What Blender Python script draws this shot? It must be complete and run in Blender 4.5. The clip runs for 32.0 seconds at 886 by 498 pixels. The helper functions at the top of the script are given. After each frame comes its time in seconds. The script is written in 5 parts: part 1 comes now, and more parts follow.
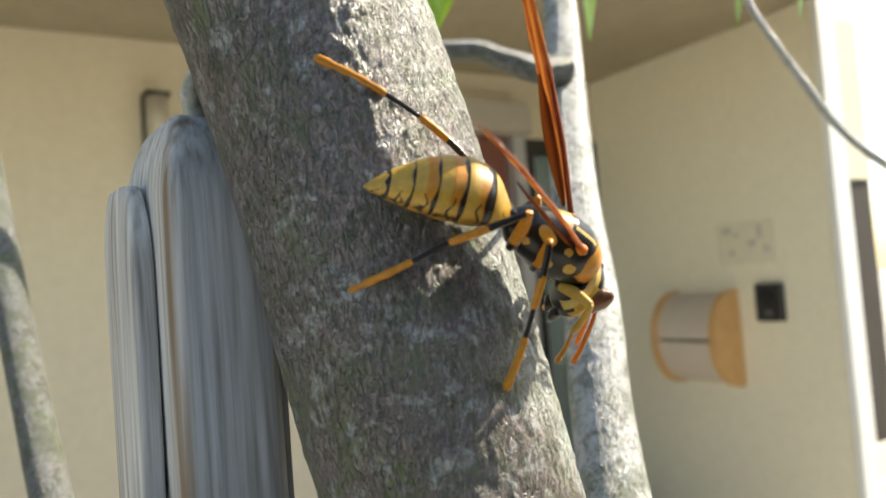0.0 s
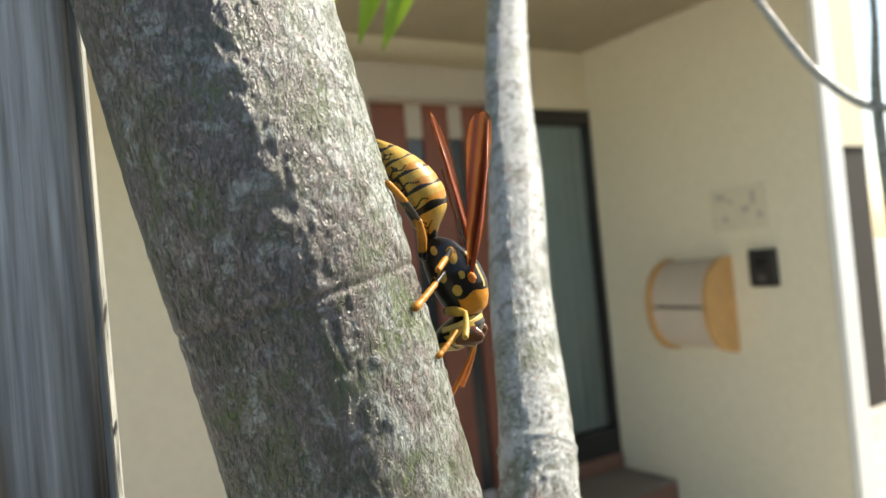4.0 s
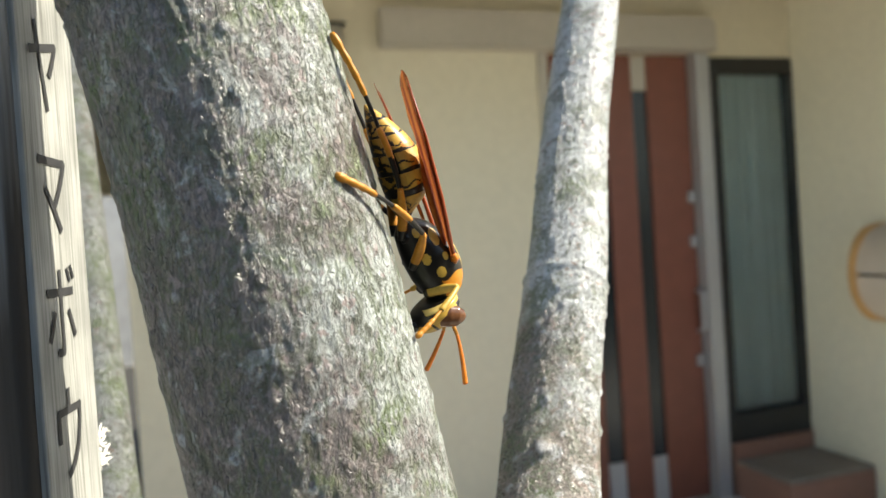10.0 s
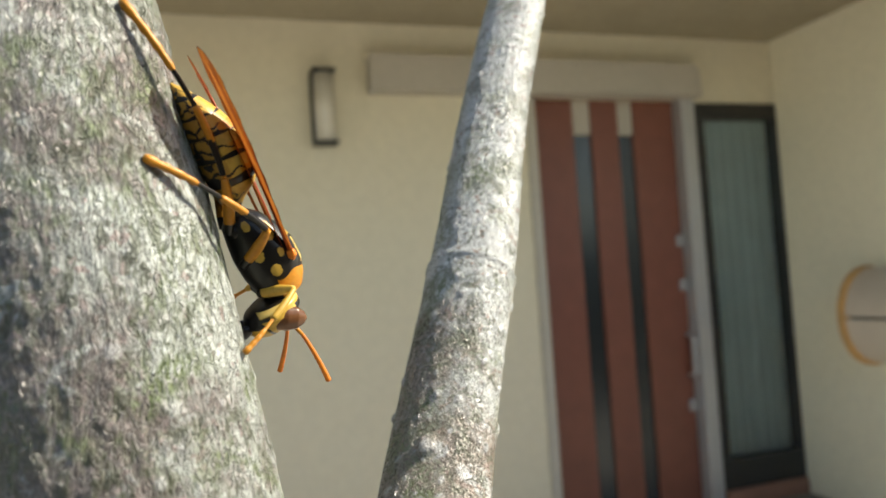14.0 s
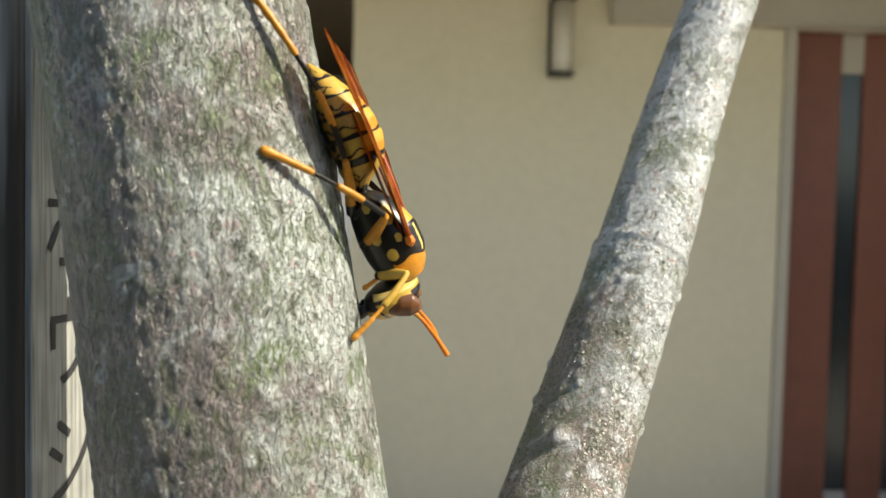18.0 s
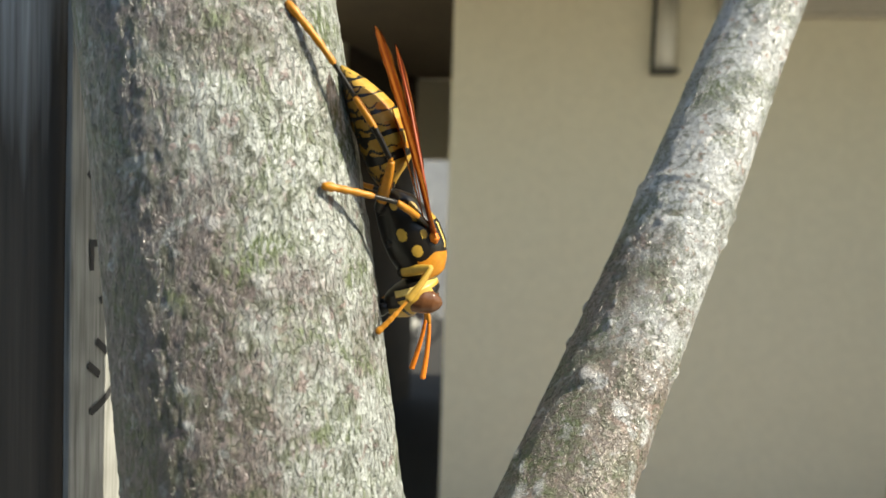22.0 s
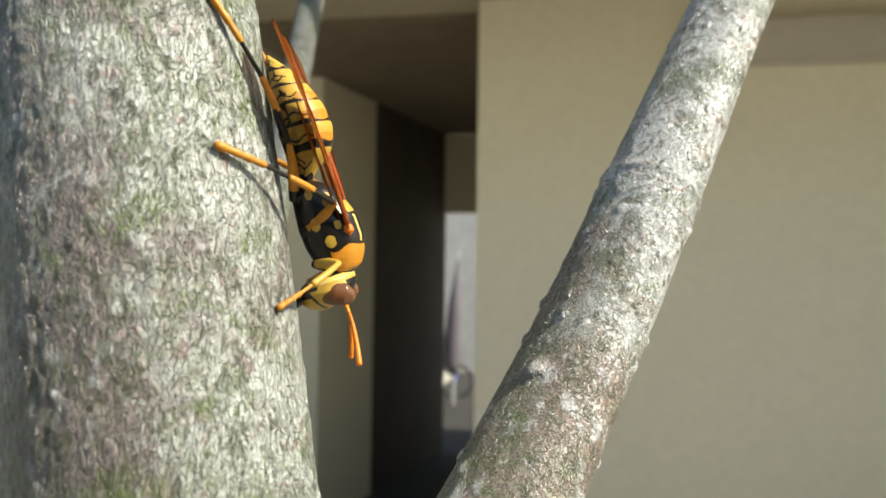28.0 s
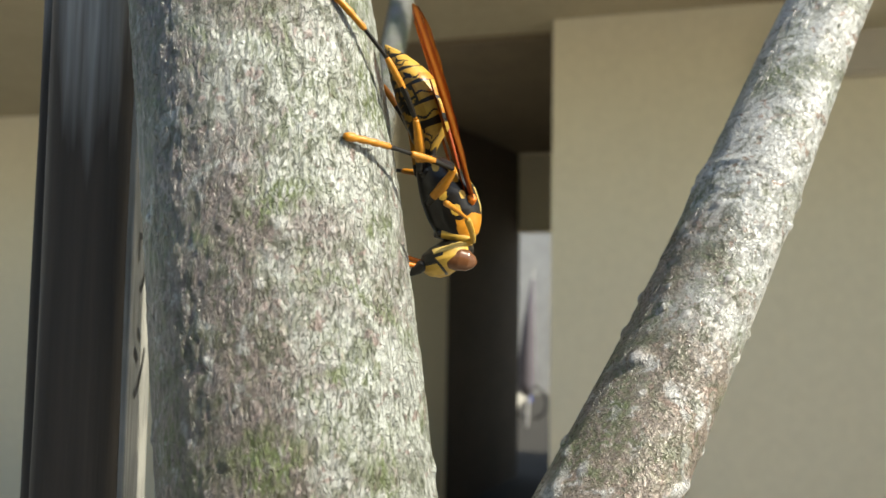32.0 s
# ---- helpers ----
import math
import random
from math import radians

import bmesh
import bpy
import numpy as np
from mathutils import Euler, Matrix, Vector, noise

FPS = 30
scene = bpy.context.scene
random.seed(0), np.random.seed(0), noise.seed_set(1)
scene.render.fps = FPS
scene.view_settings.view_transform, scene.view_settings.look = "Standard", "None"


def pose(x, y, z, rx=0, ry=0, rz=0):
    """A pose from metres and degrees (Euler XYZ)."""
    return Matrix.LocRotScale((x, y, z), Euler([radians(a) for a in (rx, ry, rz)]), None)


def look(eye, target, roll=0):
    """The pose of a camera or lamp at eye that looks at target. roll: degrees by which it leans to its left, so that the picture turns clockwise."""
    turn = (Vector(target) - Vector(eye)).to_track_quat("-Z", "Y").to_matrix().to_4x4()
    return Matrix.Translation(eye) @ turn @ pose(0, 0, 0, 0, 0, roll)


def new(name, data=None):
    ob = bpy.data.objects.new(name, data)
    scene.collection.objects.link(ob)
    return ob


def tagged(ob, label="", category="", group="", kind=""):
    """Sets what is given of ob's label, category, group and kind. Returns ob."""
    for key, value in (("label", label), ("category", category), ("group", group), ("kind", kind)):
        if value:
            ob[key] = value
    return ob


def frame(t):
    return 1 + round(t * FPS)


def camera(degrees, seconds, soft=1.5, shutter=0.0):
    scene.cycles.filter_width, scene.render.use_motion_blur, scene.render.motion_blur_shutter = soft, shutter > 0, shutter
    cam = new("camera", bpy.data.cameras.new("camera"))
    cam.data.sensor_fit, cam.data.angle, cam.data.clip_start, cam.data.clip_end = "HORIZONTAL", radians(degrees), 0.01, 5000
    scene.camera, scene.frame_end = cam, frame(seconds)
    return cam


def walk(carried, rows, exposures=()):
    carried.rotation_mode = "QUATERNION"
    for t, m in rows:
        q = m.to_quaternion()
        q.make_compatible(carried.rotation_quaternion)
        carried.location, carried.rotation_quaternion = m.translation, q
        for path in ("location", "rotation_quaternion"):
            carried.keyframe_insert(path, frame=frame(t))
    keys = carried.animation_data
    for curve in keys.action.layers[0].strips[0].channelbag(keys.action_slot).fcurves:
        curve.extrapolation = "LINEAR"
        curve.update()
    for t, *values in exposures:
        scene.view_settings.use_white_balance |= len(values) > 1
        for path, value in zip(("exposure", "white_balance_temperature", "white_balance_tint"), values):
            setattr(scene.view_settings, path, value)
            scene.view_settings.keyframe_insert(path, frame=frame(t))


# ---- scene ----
cam = camera(61.8, 32.0)
cam.data.dof.use_dof = True
cam.data.dof.focus_distance = 0.098
cam.data.dof.aperture_fstop = 0.5 * cam.data.lens / 0.5
PATH = [
    (0, (0.10908, 0.09406, 1.20700), (1.1595, 1.7935, 1.2995), -4.48),
    (0.5, (0.10853, 0.08770, 1.20404), (1.1388, 1.7955, 1.3523), -6.26),
    (1, (0.10972, 0.08672, 1.19801), (1.1247, 1.8034, 1.3491), -6.23),
    (1.5, (0.11530, 0.08384, 1.19621), (1.1485, 1.7924, 1.3119), -5.61),
    (2, (0.11839, 0.08628, 1.19500), (1.1743, 1.7811, 1.3084), -6.22),
    (2.5, (0.12062, 0.08022, 1.19506), (1.1851, 1.7709, 1.2869), -5.39),
    (4.5, (0.12666, 0.08319, 1.17260), (1.1739, 1.7870, 1.1904), -5.41),
    (5, (0.13134, 0.08413, 1.16759), (1.1873, 1.7826, 1.1751), -5.25),
    (5.5, (0.13570, 0.07865, 1.16330), (1.2188, 1.7600, 1.1631), -5.54),
    (6, (0.14088, 0.07992, 1.16051), (1.1847, 1.7859, 1.1490), -5.44),
    (6.5, (0.14372, 0.08081, 1.15825), (1.1641, 1.8009, 1.1470), -5.43),
    (7, (0.14689, 0.08153, 1.15563), (1.1003, 1.8396, 1.1616), -4.74),
    (7.5, (0.15014, 0.07972, 1.15414), (1.0363, 1.8727, 1.1541), -3.82),
    (8, (0.15342, 0.07939, 1.15181), (0.9347, 1.9205, 1.1533), -3.09),
    (8.5, (0.15457, 0.07861, 1.15198), (0.8832, 1.9408, 1.1162), -3.50),
    (9, (0.15621, 0.07976, 1.15032), (0.8139, 1.9684, 1.1247), -3.77),
    (9.5, (0.15710, 0.07754, 1.14858), (0.7668, 1.9819, 1.1074), -4.07),
    (10, (0.15650, 0.07581, 1.14599), (0.7593, 1.9825, 1.1089), -3.74),
    (10.5, (0.15722, 0.07503, 1.14164), (0.7968, 1.9697, 1.1077), -3.76),
    (11, (0.15716, 0.07456, 1.13831), (0.7996, 1.9680, 1.0899), -3.73),
    (11.5, (0.15861, 0.07345, 1.13560), (0.7879, 1.9716, 1.1043), -3.88),
    (12, (0.15419, 0.07470, 1.13306), (0.7961, 1.9685, 1.1727), -3.28),
    (12.5, (0.16125, 0.07721, 1.13459), (0.8248, 1.9624, 1.2186), -3.61),
    (13, (0.17047, 0.07581, 1.13666), (0.8401, 1.9558, 1.2772), -4.00),
    (13.5, (0.17425, 0.07914, 1.13570), (0.8491, 1.9592, 1.2453), -4.24),
    (14, (0.17762, 0.08090, 1.13320), (0.8055, 1.9782, 1.2191), -3.83),
    (14.5, (0.17512, 0.07817, 1.13518), (0.7683, 1.9878, 1.1826), -3.17),
    (15, (0.18170, 0.07240, 1.13674), (0.6970, 2.0049, 1.1544), -2.84),
    (15.5, (0.17289, 0.06941, 1.13590), (0.6370, 2.0148, 1.1336), -2.12),
    (17.5, (0.18956, 0.07949, 1.13770), (0.2890, 2.0737, 1.0319), 0.24),
    (18, (0.19040, 0.08307, 1.14046), (0.2223, 2.0807, 1.0568), 1.25),
    (18.5, (0.18633, 0.09076, 1.14037), (0.1478, 2.0894, 1.0879), 0.42),
    (19, (0.18953, 0.07747, 1.14068), (0.1179, 2.0743, 1.0636), 2.39),
    (19.5, (0.19542, 0.08371, 1.13976), (0.0437, 2.0761, 1.0628), 1.58),
    (20, (0.19827, 0.08240, 1.13987), (0.0221, 2.0729, 1.0660), 0.99),
    (20.5, (0.19646, 0.08127, 1.13964), (-0.0379, 2.0660, 1.0707), 1.86),
    (21, (0.19279, 0.07636, 1.13877), (-0.0544, 2.0595, 1.0694), 2.78),
    (21.5, (0.20094, 0.08052, 1.13395), (-0.0409, 2.0648, 1.0800), 2.00),
    (22, (0.20179, 0.08297, 1.12999), (-0.0325, 2.0670, 1.0467), 1.77),
    (22.5, (0.20415, 0.08568, 1.12862), (-0.0287, 2.0680, 1.0110), 1.90),
    (23, (0.20611, 0.08495, 1.12922), (-0.0423, 2.0668, 1.0407), 2.03),
    (23.5, (0.20486, 0.08457, 1.12926), (-0.0327, 2.0700, 1.1075), 2.01),
    (24, (0.20812, 0.08581, 1.12794), (-0.0513, 2.0687, 1.1216), 2.14),
    (24.5, (0.20580, 0.08532, 1.12615), (-0.0672, 2.0663, 1.1134), 2.08),
    (26.5, (0.20924, 0.08375, 1.12212), (-0.1283, 2.0550, 1.1579), 2.17),
    (27, (0.21725, 0.08976, 1.12220), (-0.1201, 2.0608, 1.1762), 1.83),
    (27.5, (0.21306, 0.08709, 1.12145), (-0.1215, 2.0580, 1.2011), 1.85),
    (28, (0.21476, 0.09037, 1.12040), (-0.1076, 2.0638, 1.1816), 0.81),
    (28.5, (0.21294, 0.09108, 1.11876), (-0.1434, 2.0582, 1.1946), -0.11),
    (29, (0.21423, 0.09006, 1.11914), (-0.1954, 2.0474, 1.1619), 0.30),
    (29.5, (0.21046, 0.09321, 1.11940), (-0.2179, 2.0462, 1.1737), 1.04),
    (30, (0.21628, 0.08430, 1.11954), (-0.2707, 2.0220, 1.2150), 0.55),
    (30.5, (0.21429, 0.08958, 1.11920), (-0.2480, 2.0329, 1.2224), 0.75),
    (31, (0.21382, 0.08990, 1.11834), (-0.2778, 2.0251, 1.2386), 0.49),
    (31.5, (0.21103, 0.08995, 1.11702), (-0.3036, 2.0201, 1.2207), 0.74),
    (32, (0.21138, 0.08489, 1.11607), (-0.3044, 2.0142, 1.2288), 0.99),
]
walk(cam, [(t, look(eye, target, roll)) for t, eye, target, roll in PATH], [(0, 1.02, 7450, 7), (5, 0.90, 7100, 6), (9, 0.96, 6950, 6), (11.5, 0.95, 6950, 6), (13, 0.80, 7100, 6), (15.5, 0.76, 7200, 6), (19, 0.625, 7200, 5), (32, 0.645, 7200, 5)])

# ---- light ----
SUN_AZ = Vector((math.cos(radians(-14)), math.sin(radians(-14)), 0))
SUN_EL = radians(41)
world = bpy.data.worlds.new("sky")
scene.world = world
world.use_nodes = True
wn = world.node_tree.nodes
sky = wn.new("ShaderNodeTexSky")
sky.sky_type = "NISHITA"
sky.sun_disc = False
sky.sun_elevation = SUN_EL
sky.sun_rotation = math.atan2(SUN_AZ.x, SUN_AZ.y)
world.node_tree.links.new(sky.outputs[0], wn["Background"].inputs[0])
wn["Background"].inputs[1].default_value = 0.145
sun = new("sun", bpy.data.lights.new("sun", "SUN"))
sun.data.energy = 5.0
sun.data.angle = radians(0.55)
sun.data.color = (1.0, 0.95, 0.86)
sdir = SUN_AZ * math.cos(SUN_EL) + Vector((0, 0, math.sin(SUN_EL)))
sun.matrix_world = look(sdir * 20, (0, 0, 0))

# ---- materials ----
MATS = {}


def mat(name, colour, rough=0.6, metal=0.0, bump=0.0, scale=200.0, vary=0.15, **kw):
    """A surface with two scales of variation in tone and fine relief. scale: features per metre."""
    if name in MATS:
        return MATS[name]
    m = bpy.data.materials.new(name)
    m.use_nodes = True
    n, l = m.node_tree.nodes, m.node_tree.links
    b = n["Principled BSDF"]
    b.inputs["Roughness"].default_value = rough
    b.inputs["Metallic"].default_value = metal
    for k, v in kw.items():
        b.inputs[k.replace("_", " ")].default_value = v
    tc = n.new("ShaderNodeTexCoord")
    big, fine = n.new("ShaderNodeTexNoise"), n.new("ShaderNodeTexNoise")
    big.inputs["Scale"].default_value, fine.inputs["Scale"].default_value = scale / 8, scale
    big.inputs["Detail"].default_value = fine.inputs["Detail"].default_value = 4
    for t in (big, fine):
        l.new(tc.outputs["Object"], t.inputs["Vector"])
    add = n.new("ShaderNodeMath")
    l.new(big.outputs[0], add.inputs[0]), l.new(fine.outputs[0], add.inputs[1])
    ramp = n.new("ShaderNodeMapRange")
    ramp.inputs[1].default_value, ramp.inputs[2].default_value = 0.7, 1.3
    ramp.inputs[3].default_value, ramp.inputs[4].default_value = 1 - vary, 1 + vary
    l.new(add.outputs[0], ramp.inputs[0])
    mul = n.new("ShaderNodeVectorMath")
    mul.operation = "SCALE"
    mul.inputs[0].default_value = colour[:3]
    l.new(ramp.outputs[0], mul.inputs["Scale"])
    l.new(mul.outputs[0], b.inputs["Base Color"])
    if bump:
        bp = n.new("ShaderNodeBump")
        bp.inputs["Strength"].default_value = 0.6
        bp.inputs["Distance"].default_value = bump
        l.new(fine.outputs[0], bp.inputs["Height"])
        l.new(bp.outputs[0], b.inputs["Normal"])
    MATS[name] = m
    return m


# ---- mesh tools ----
def part(name, bm, material, parent=None, label="", smooth=False):
    me = bpy.data.meshes.new(name)
    bmesh.ops.recalc_face_normals(bm, faces=bm.faces)
    bm.to_mesh(me)
    bm.free()
    if smooth:
        me.shade_smooth()
    for x in material if isinstance(material, (list, tuple)) else [material]:
        me.materials.append(x)
    ob = new(name, me)
    if parent is not None:
        ob.parent = parent
    if label:
        ob["label"] = label
    return ob


def box(lo, hi, bevel=0.0, bm=None):
    bm = bm or bmesh.new()
    g = bmesh.ops.create_cube(bm, size=1)
    lo, hi = Vector(lo), Vector(hi)
    for v in g["verts"]:
        v.co = Vector((lo[i] + (hi[i] - lo[i]) * (v.co[i] + 0.5) for i in range(3)))
    if bevel:
        es = {e for v in g["verts"] for e in v.link_edges}
        bmesh.ops.bevel(bm, geom=list(es), offset=bevel, segments=2, affect="EDGES", profile=0.5)
    return bm


def spline(nodes, z):
    """Smooth curve through nodes (x, y, z, ...) sorted by z; gives all values at z."""
    a = np.array(nodes, float)
    zs = a[:, 2]
    g = np.gradient(a, zs, axis=0)
    i = int(np.clip(np.searchsorted(zs, z) - 1, 0, len(zs) - 2))
    h = zs[i + 1] - zs[i]
    t = (z - zs[i]) / h
    return (2 * t**3 - 3 * t**2 + 1) * a[i] + (t**3 - 2 * t**2 + t) * h * g[i] + (-2 * t**3 + 3 * t**2) * a[i + 1] + (t**3 - t**2) * h * g[i + 1]


def tube(points, radii, sides=12, bm=None, cap=True, bump=None):
    """A tube along points, with a radius at each; bump(i, j, p) moves a vertex outwards."""
    bm = bm or bmesh.new()
    pts = [Vector(p) for p in points]
    n = len(pts)
    side = None
    rings = []
    for i, p in enumerate(pts):
        d = (pts[min(i + 1, n - 1)] - pts[max(i - 1, 0)]).normalized()
        if side is None:
            side = d.orthogonal().normalized()
        side = (side - d * side.dot(d)).normalized()
        up = d.cross(side)
        ring = []
        for j in range(sides):
            a = 2 * math.pi * j / sides
            w = side * math.cos(a) + up * math.sin(a)
            r = radii[i]
            if bump:
                r += bump(p + w * r, w)
            ring.append(bm.verts.new(p + w * r))
        rings.append(ring)
    for i in range(n - 1):
        for j in range(sides):
            k = (j + 1) % sides
            bm.faces.new((rings[i][j], rings[i][k], rings[i + 1][k], rings[i + 1][j]))
    if cap:
        bm.faces.new(rings[0][::-1])
        bm.faces.new(rings[-1])
    return bm


def place(ob, root):
    """Parent a part that was built in world places to its root."""
    ob.parent = root
    ob.matrix_parent_inverse = Matrix.Translation(root.location).inverted()
    return ob


def thing(name, at, label, category, group=""):
    ob = new(name)
    ob.location = at
    return tagged(ob, label, category, group)


def ramp_node(n, stops):
    r = n.new("ShaderNodeValToRGB")
    e = r.color_ramp.elements
    while len(e) < len(stops):
        e.new(0.5)
    for x, (pos, col) in zip(e, stops):
        x.position, x.color = pos, (*col, 1)
    return r


def bark(name, pale, mid, dark, moss, pink, moss_amount=0.5, fibre=0.45, size=1.0, rough_=1.0, gloss=0.32, old=None, side_tone=None):
    """Grey bark: short crooked cracks along the stem, silvery ridges, pale lichen, moss in the cracks, brownish pink scales."""
    m = bpy.data.materials.new(name)
    m.use_nodes = True
    n, l = m.node_tree.nodes, m.node_tree.links
    b = n["Principled BSDF"]
    b.inputs["Specular IOR Level"].default_value = 0.75
    tc = n.new("ShaderNodeTexCoord")
    mp = n.new("ShaderNodeMapping")
    mp.inputs["Scale"].default_value = (1, 1, fibre)
    l.new(tc.outputs["Object"], mp.inputs["Vector"])

    def tex(scale, detail, rough, distort=0.0, stretched=True):
        t = n.new("ShaderNodeTexNoise")
        t.inputs["Scale"].default_value, t.inputs["Detail"].default_value = scale * size, detail
        t.inputs["Roughness"].default_value, t.inputs["Distortion"].default_value = rough, distort
        l.new((mp if stretched else tc).outputs["Vector" if stretched else "Object"], t.inputs["Vector"])
        return t.outputs[0]

    def mix(fac, a, c):
        x = n.new("ShaderNodeMix")
        x.data_type = "RGBA"
        l.new(fac, x.inputs[0])
        for k, v in ((6, a), (7, c)):
            if isinstance(v, tuple):
                x.inputs[k].default_value = (*v, 1)
            else:
                l.new(v, x.inputs[k])
        return x.outputs[2]

    def step(src, lo, hi, smooth=False):
        x = n.new("ShaderNodeMapRange")
        x.inputs[1].default_value, x.inputs[2].default_value = lo, hi
        l.new(src, x.inputs[0])
        return x.outputs[0]

    def calc(op, a, c):
        x = n.new("ShaderNodeMath")
        x.operation = op
        for k, v in ((0, a), (1, c)):
            if isinstance(v, (int, float)):
                x.inputs[k].default_value = v
            else:
                l.new(v, x.inputs[k])
        return x.outputs[0]

    worm = tex(950, 2, 0.5, 0.9)
    worm2 = tex(2300, 2, 0.55, 0.6)
    flake = tex(1500, 4, 0.62, 0.5)
    fine = tex(6500, 3, 0.7)
    patch = tex(75, 4, 0.6, 0.4)
    patch2 = tex(95, 4, 0.65, 0.5, False)
    lichen = tex(240, 5, 0.68, 0.6, False)
    spot = tex(520, 3, 0.6, 0.3, False)

    def crease(src, width):
        """1 along the winding lines where a noise crosses its middle."""
        return step(calc("ABSOLUTE", calc("SUBTRACT", src, 0.5), 0.0), width, 0.0)

    cut, cut2 = crease(worm, 0.034), crease(worm2, 0.03)
    thick = step(patch, 0.42, 0.60)
    mossy = step(patch2, 0.36 + 0.36 * moss_amount, 0.19 + 0.36 * moss_amount)
    col = mix(step(flake, 0.40, 0.60), mid, pale)
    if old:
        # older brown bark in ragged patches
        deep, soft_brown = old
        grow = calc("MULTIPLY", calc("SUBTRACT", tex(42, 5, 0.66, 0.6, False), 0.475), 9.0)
        if side_tone:
            # tone runs from pale on one side of the stem to brown on the other, by (x at height 0, change of x a metre
            # up, share)
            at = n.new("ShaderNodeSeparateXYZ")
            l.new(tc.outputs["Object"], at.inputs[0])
            side = calc("SUBTRACT", calc("ADD", calc("MULTIPLY", at.outputs[2], side_tone[1]), side_tone[0]), at.outputs[0])
            grow = calc("ADD", calc("MULTIPLY", grow, 0.7), calc("MULTIPLY", side, side_tone[2]))
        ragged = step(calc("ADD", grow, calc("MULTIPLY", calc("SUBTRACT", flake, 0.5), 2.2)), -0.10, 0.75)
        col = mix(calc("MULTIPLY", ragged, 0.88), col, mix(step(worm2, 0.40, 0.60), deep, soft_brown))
    col = mix(calc("MULTIPLY", step(lichen, 0.55, 0.62), 0.6), col, pale)
    # dark algae in ragged patches, and pin-point specks
    algae = tex(150, 6, 0.72, 0.5, False)
    col = mix(calc("MULTIPLY", step(calc("ADD", algae, calc("MULTIPLY", flake, 0.25)), 0.655, 0.715), 0.62), col, tuple(0.6 * a + 0.4 * c for a, c in zip(dark, moss)))
    # small ragged dabs of dark moss
    dab = calc("ADD", tex(520, 3, 0.6, 0.8), calc("MULTIPLY", calc("SUBTRACT", patch2, 0.5), 0.35))
    col = mix(calc("MULTIPLY", step(dab, 0.585, 0.62), 0.72), col, tuple(0.55 * a + 0.35 * c for a, c in zip(dark, moss)))
    speck = tex(2600, 2, 0.5, 0.0, False)
    col = mix(calc("MULTIPLY", step(speck, 0.66, 0.70), 0.7 * rough_), col, dark)
    col = mix(calc("MULTIPLY", step(spot, 0.60, 0.64), step(patch2, 0.38, 0.50)), col, pink)
    col = mix(calc("MULTIPLY", mossy, step(flake, 0.57, 0.45)), col, moss)
    wear = calc("MULTIPLY", calc("MAXIMUM", cut, calc("MULTIPLY", cut2, 0.6)), calc("ADD", calc("MULTIPLY", thick, 0.12 + 0.2 * rough_), 0.32 * rough_))
    col = mix(wear, col, mix(step(patch2, 0.60, 0.36), dark, moss))
    col = mix(calc("MULTIPLY", step(fine, 0.62, 0.74), 0.45), col, pale)
    col = mix(calc("MULTIPLY", step(fine, 0.38, 0.27), 0.5), col, dark)
    bump_at = n.new("ShaderNodeAttribute")
    bump_at.attribute_name = "wart"
    col = mix(calc("MULTIPLY", step(calc("ADD", bump_at.outputs["Fac"], calc("MULTIPLY", flake, 0.6)), 0.60, 1.05), 0.55), col, tuple(min(0.6, 1.25 * x) for x in pale))
    l.new(col, b.inputs["Base Color"])
    rr = n.new("ShaderNodeMapRange")
    rr.inputs[1].default_value, rr.inputs[2].default_value, rr.inputs[3].default_value, rr.inputs[4].default_value = 0.35, 0.65, gloss + 0.2, gloss
    l.new(flake, rr.inputs[0])
    l.new(rr.outputs[0], b.inputs["Roughness"])
    hgt = calc("MULTIPLY", calc("ADD", cut, calc("MULTIPLY", cut2, 0.45)), -1.0 * rough_)
    hgt = calc("ADD", hgt, calc("MULTIPLY", worm, 1.5 * rough_))
    hgt = calc("ADD", hgt, calc("MULTIPLY", flake, 0.25 + 1.05 * rough_))
    hgt = calc("ADD", hgt, calc("MULTIPLY", fine, 0.08 + 0.14 * rough_))
    bp = n.new("ShaderNodeBump")
    bp.inputs["Strength"].default_value, bp.inputs["Distance"].default_value = 1.0, 0.00038
    l.new(hgt, bp.inputs["Height"])
    l.new(bp.outputs[0], b.inputs["Normal"])
    return m


# ---- house ----
WALL_Y, FLOOR_Z, CEIL_Z, GROUND_Z = 3.146, -0.24, 2.262, -0.36
M_WALL = mat("beige_plaster", (0.69, 0.625, 0.48), 0.85, bump=0.0006, scale=240, vary=0.05)
# paler copy of the plaster: the wing wall's stronger light put into colour
M_WALL_LIT = mat("lit_beige_plaster", (0.80, 0.745, 0.585), 0.85, bump=0.0006, scale=240, vary=0.05)
M_CEIL = mat("porch_board", (0.35, 0.30, 0.21), 0.8, scale=40, vary=0.08)
M_CONC = mat("concrete", (0.78, 0.75, 0.69), 0.9, bump=0.002, scale=60, vary=0.12)
M_TILE = mat("brown_tile", (0.27, 0.14, 0.10), 0.6, scale=40, vary=0.1)
M_BLACK = mat("black_frame", (0.02, 0.02, 0.02), 0.4, scale=100, vary=0.1)
M_DOOR = mat("red_brown_panel", (0.20, 0.067, 0.043), 0.45, bump=0.0002, scale=90, vary=0.12)
M_ALU = mat("silver_grey_aluminium", (0.46, 0.46, 0.47), 0.35, 0.4, scale=60, vary=0.05)
M_RAIL = mat("grey_beige_cover", (0.46, 0.42, 0.36), 0.5, scale=30, vary=0.05)
M_GLASS = mat("clear_glass", (0.9, 0.95, 0.93), 0.02, scale=5, vary=0.0, Transmission_Weight=1.0, IOR=1.45)


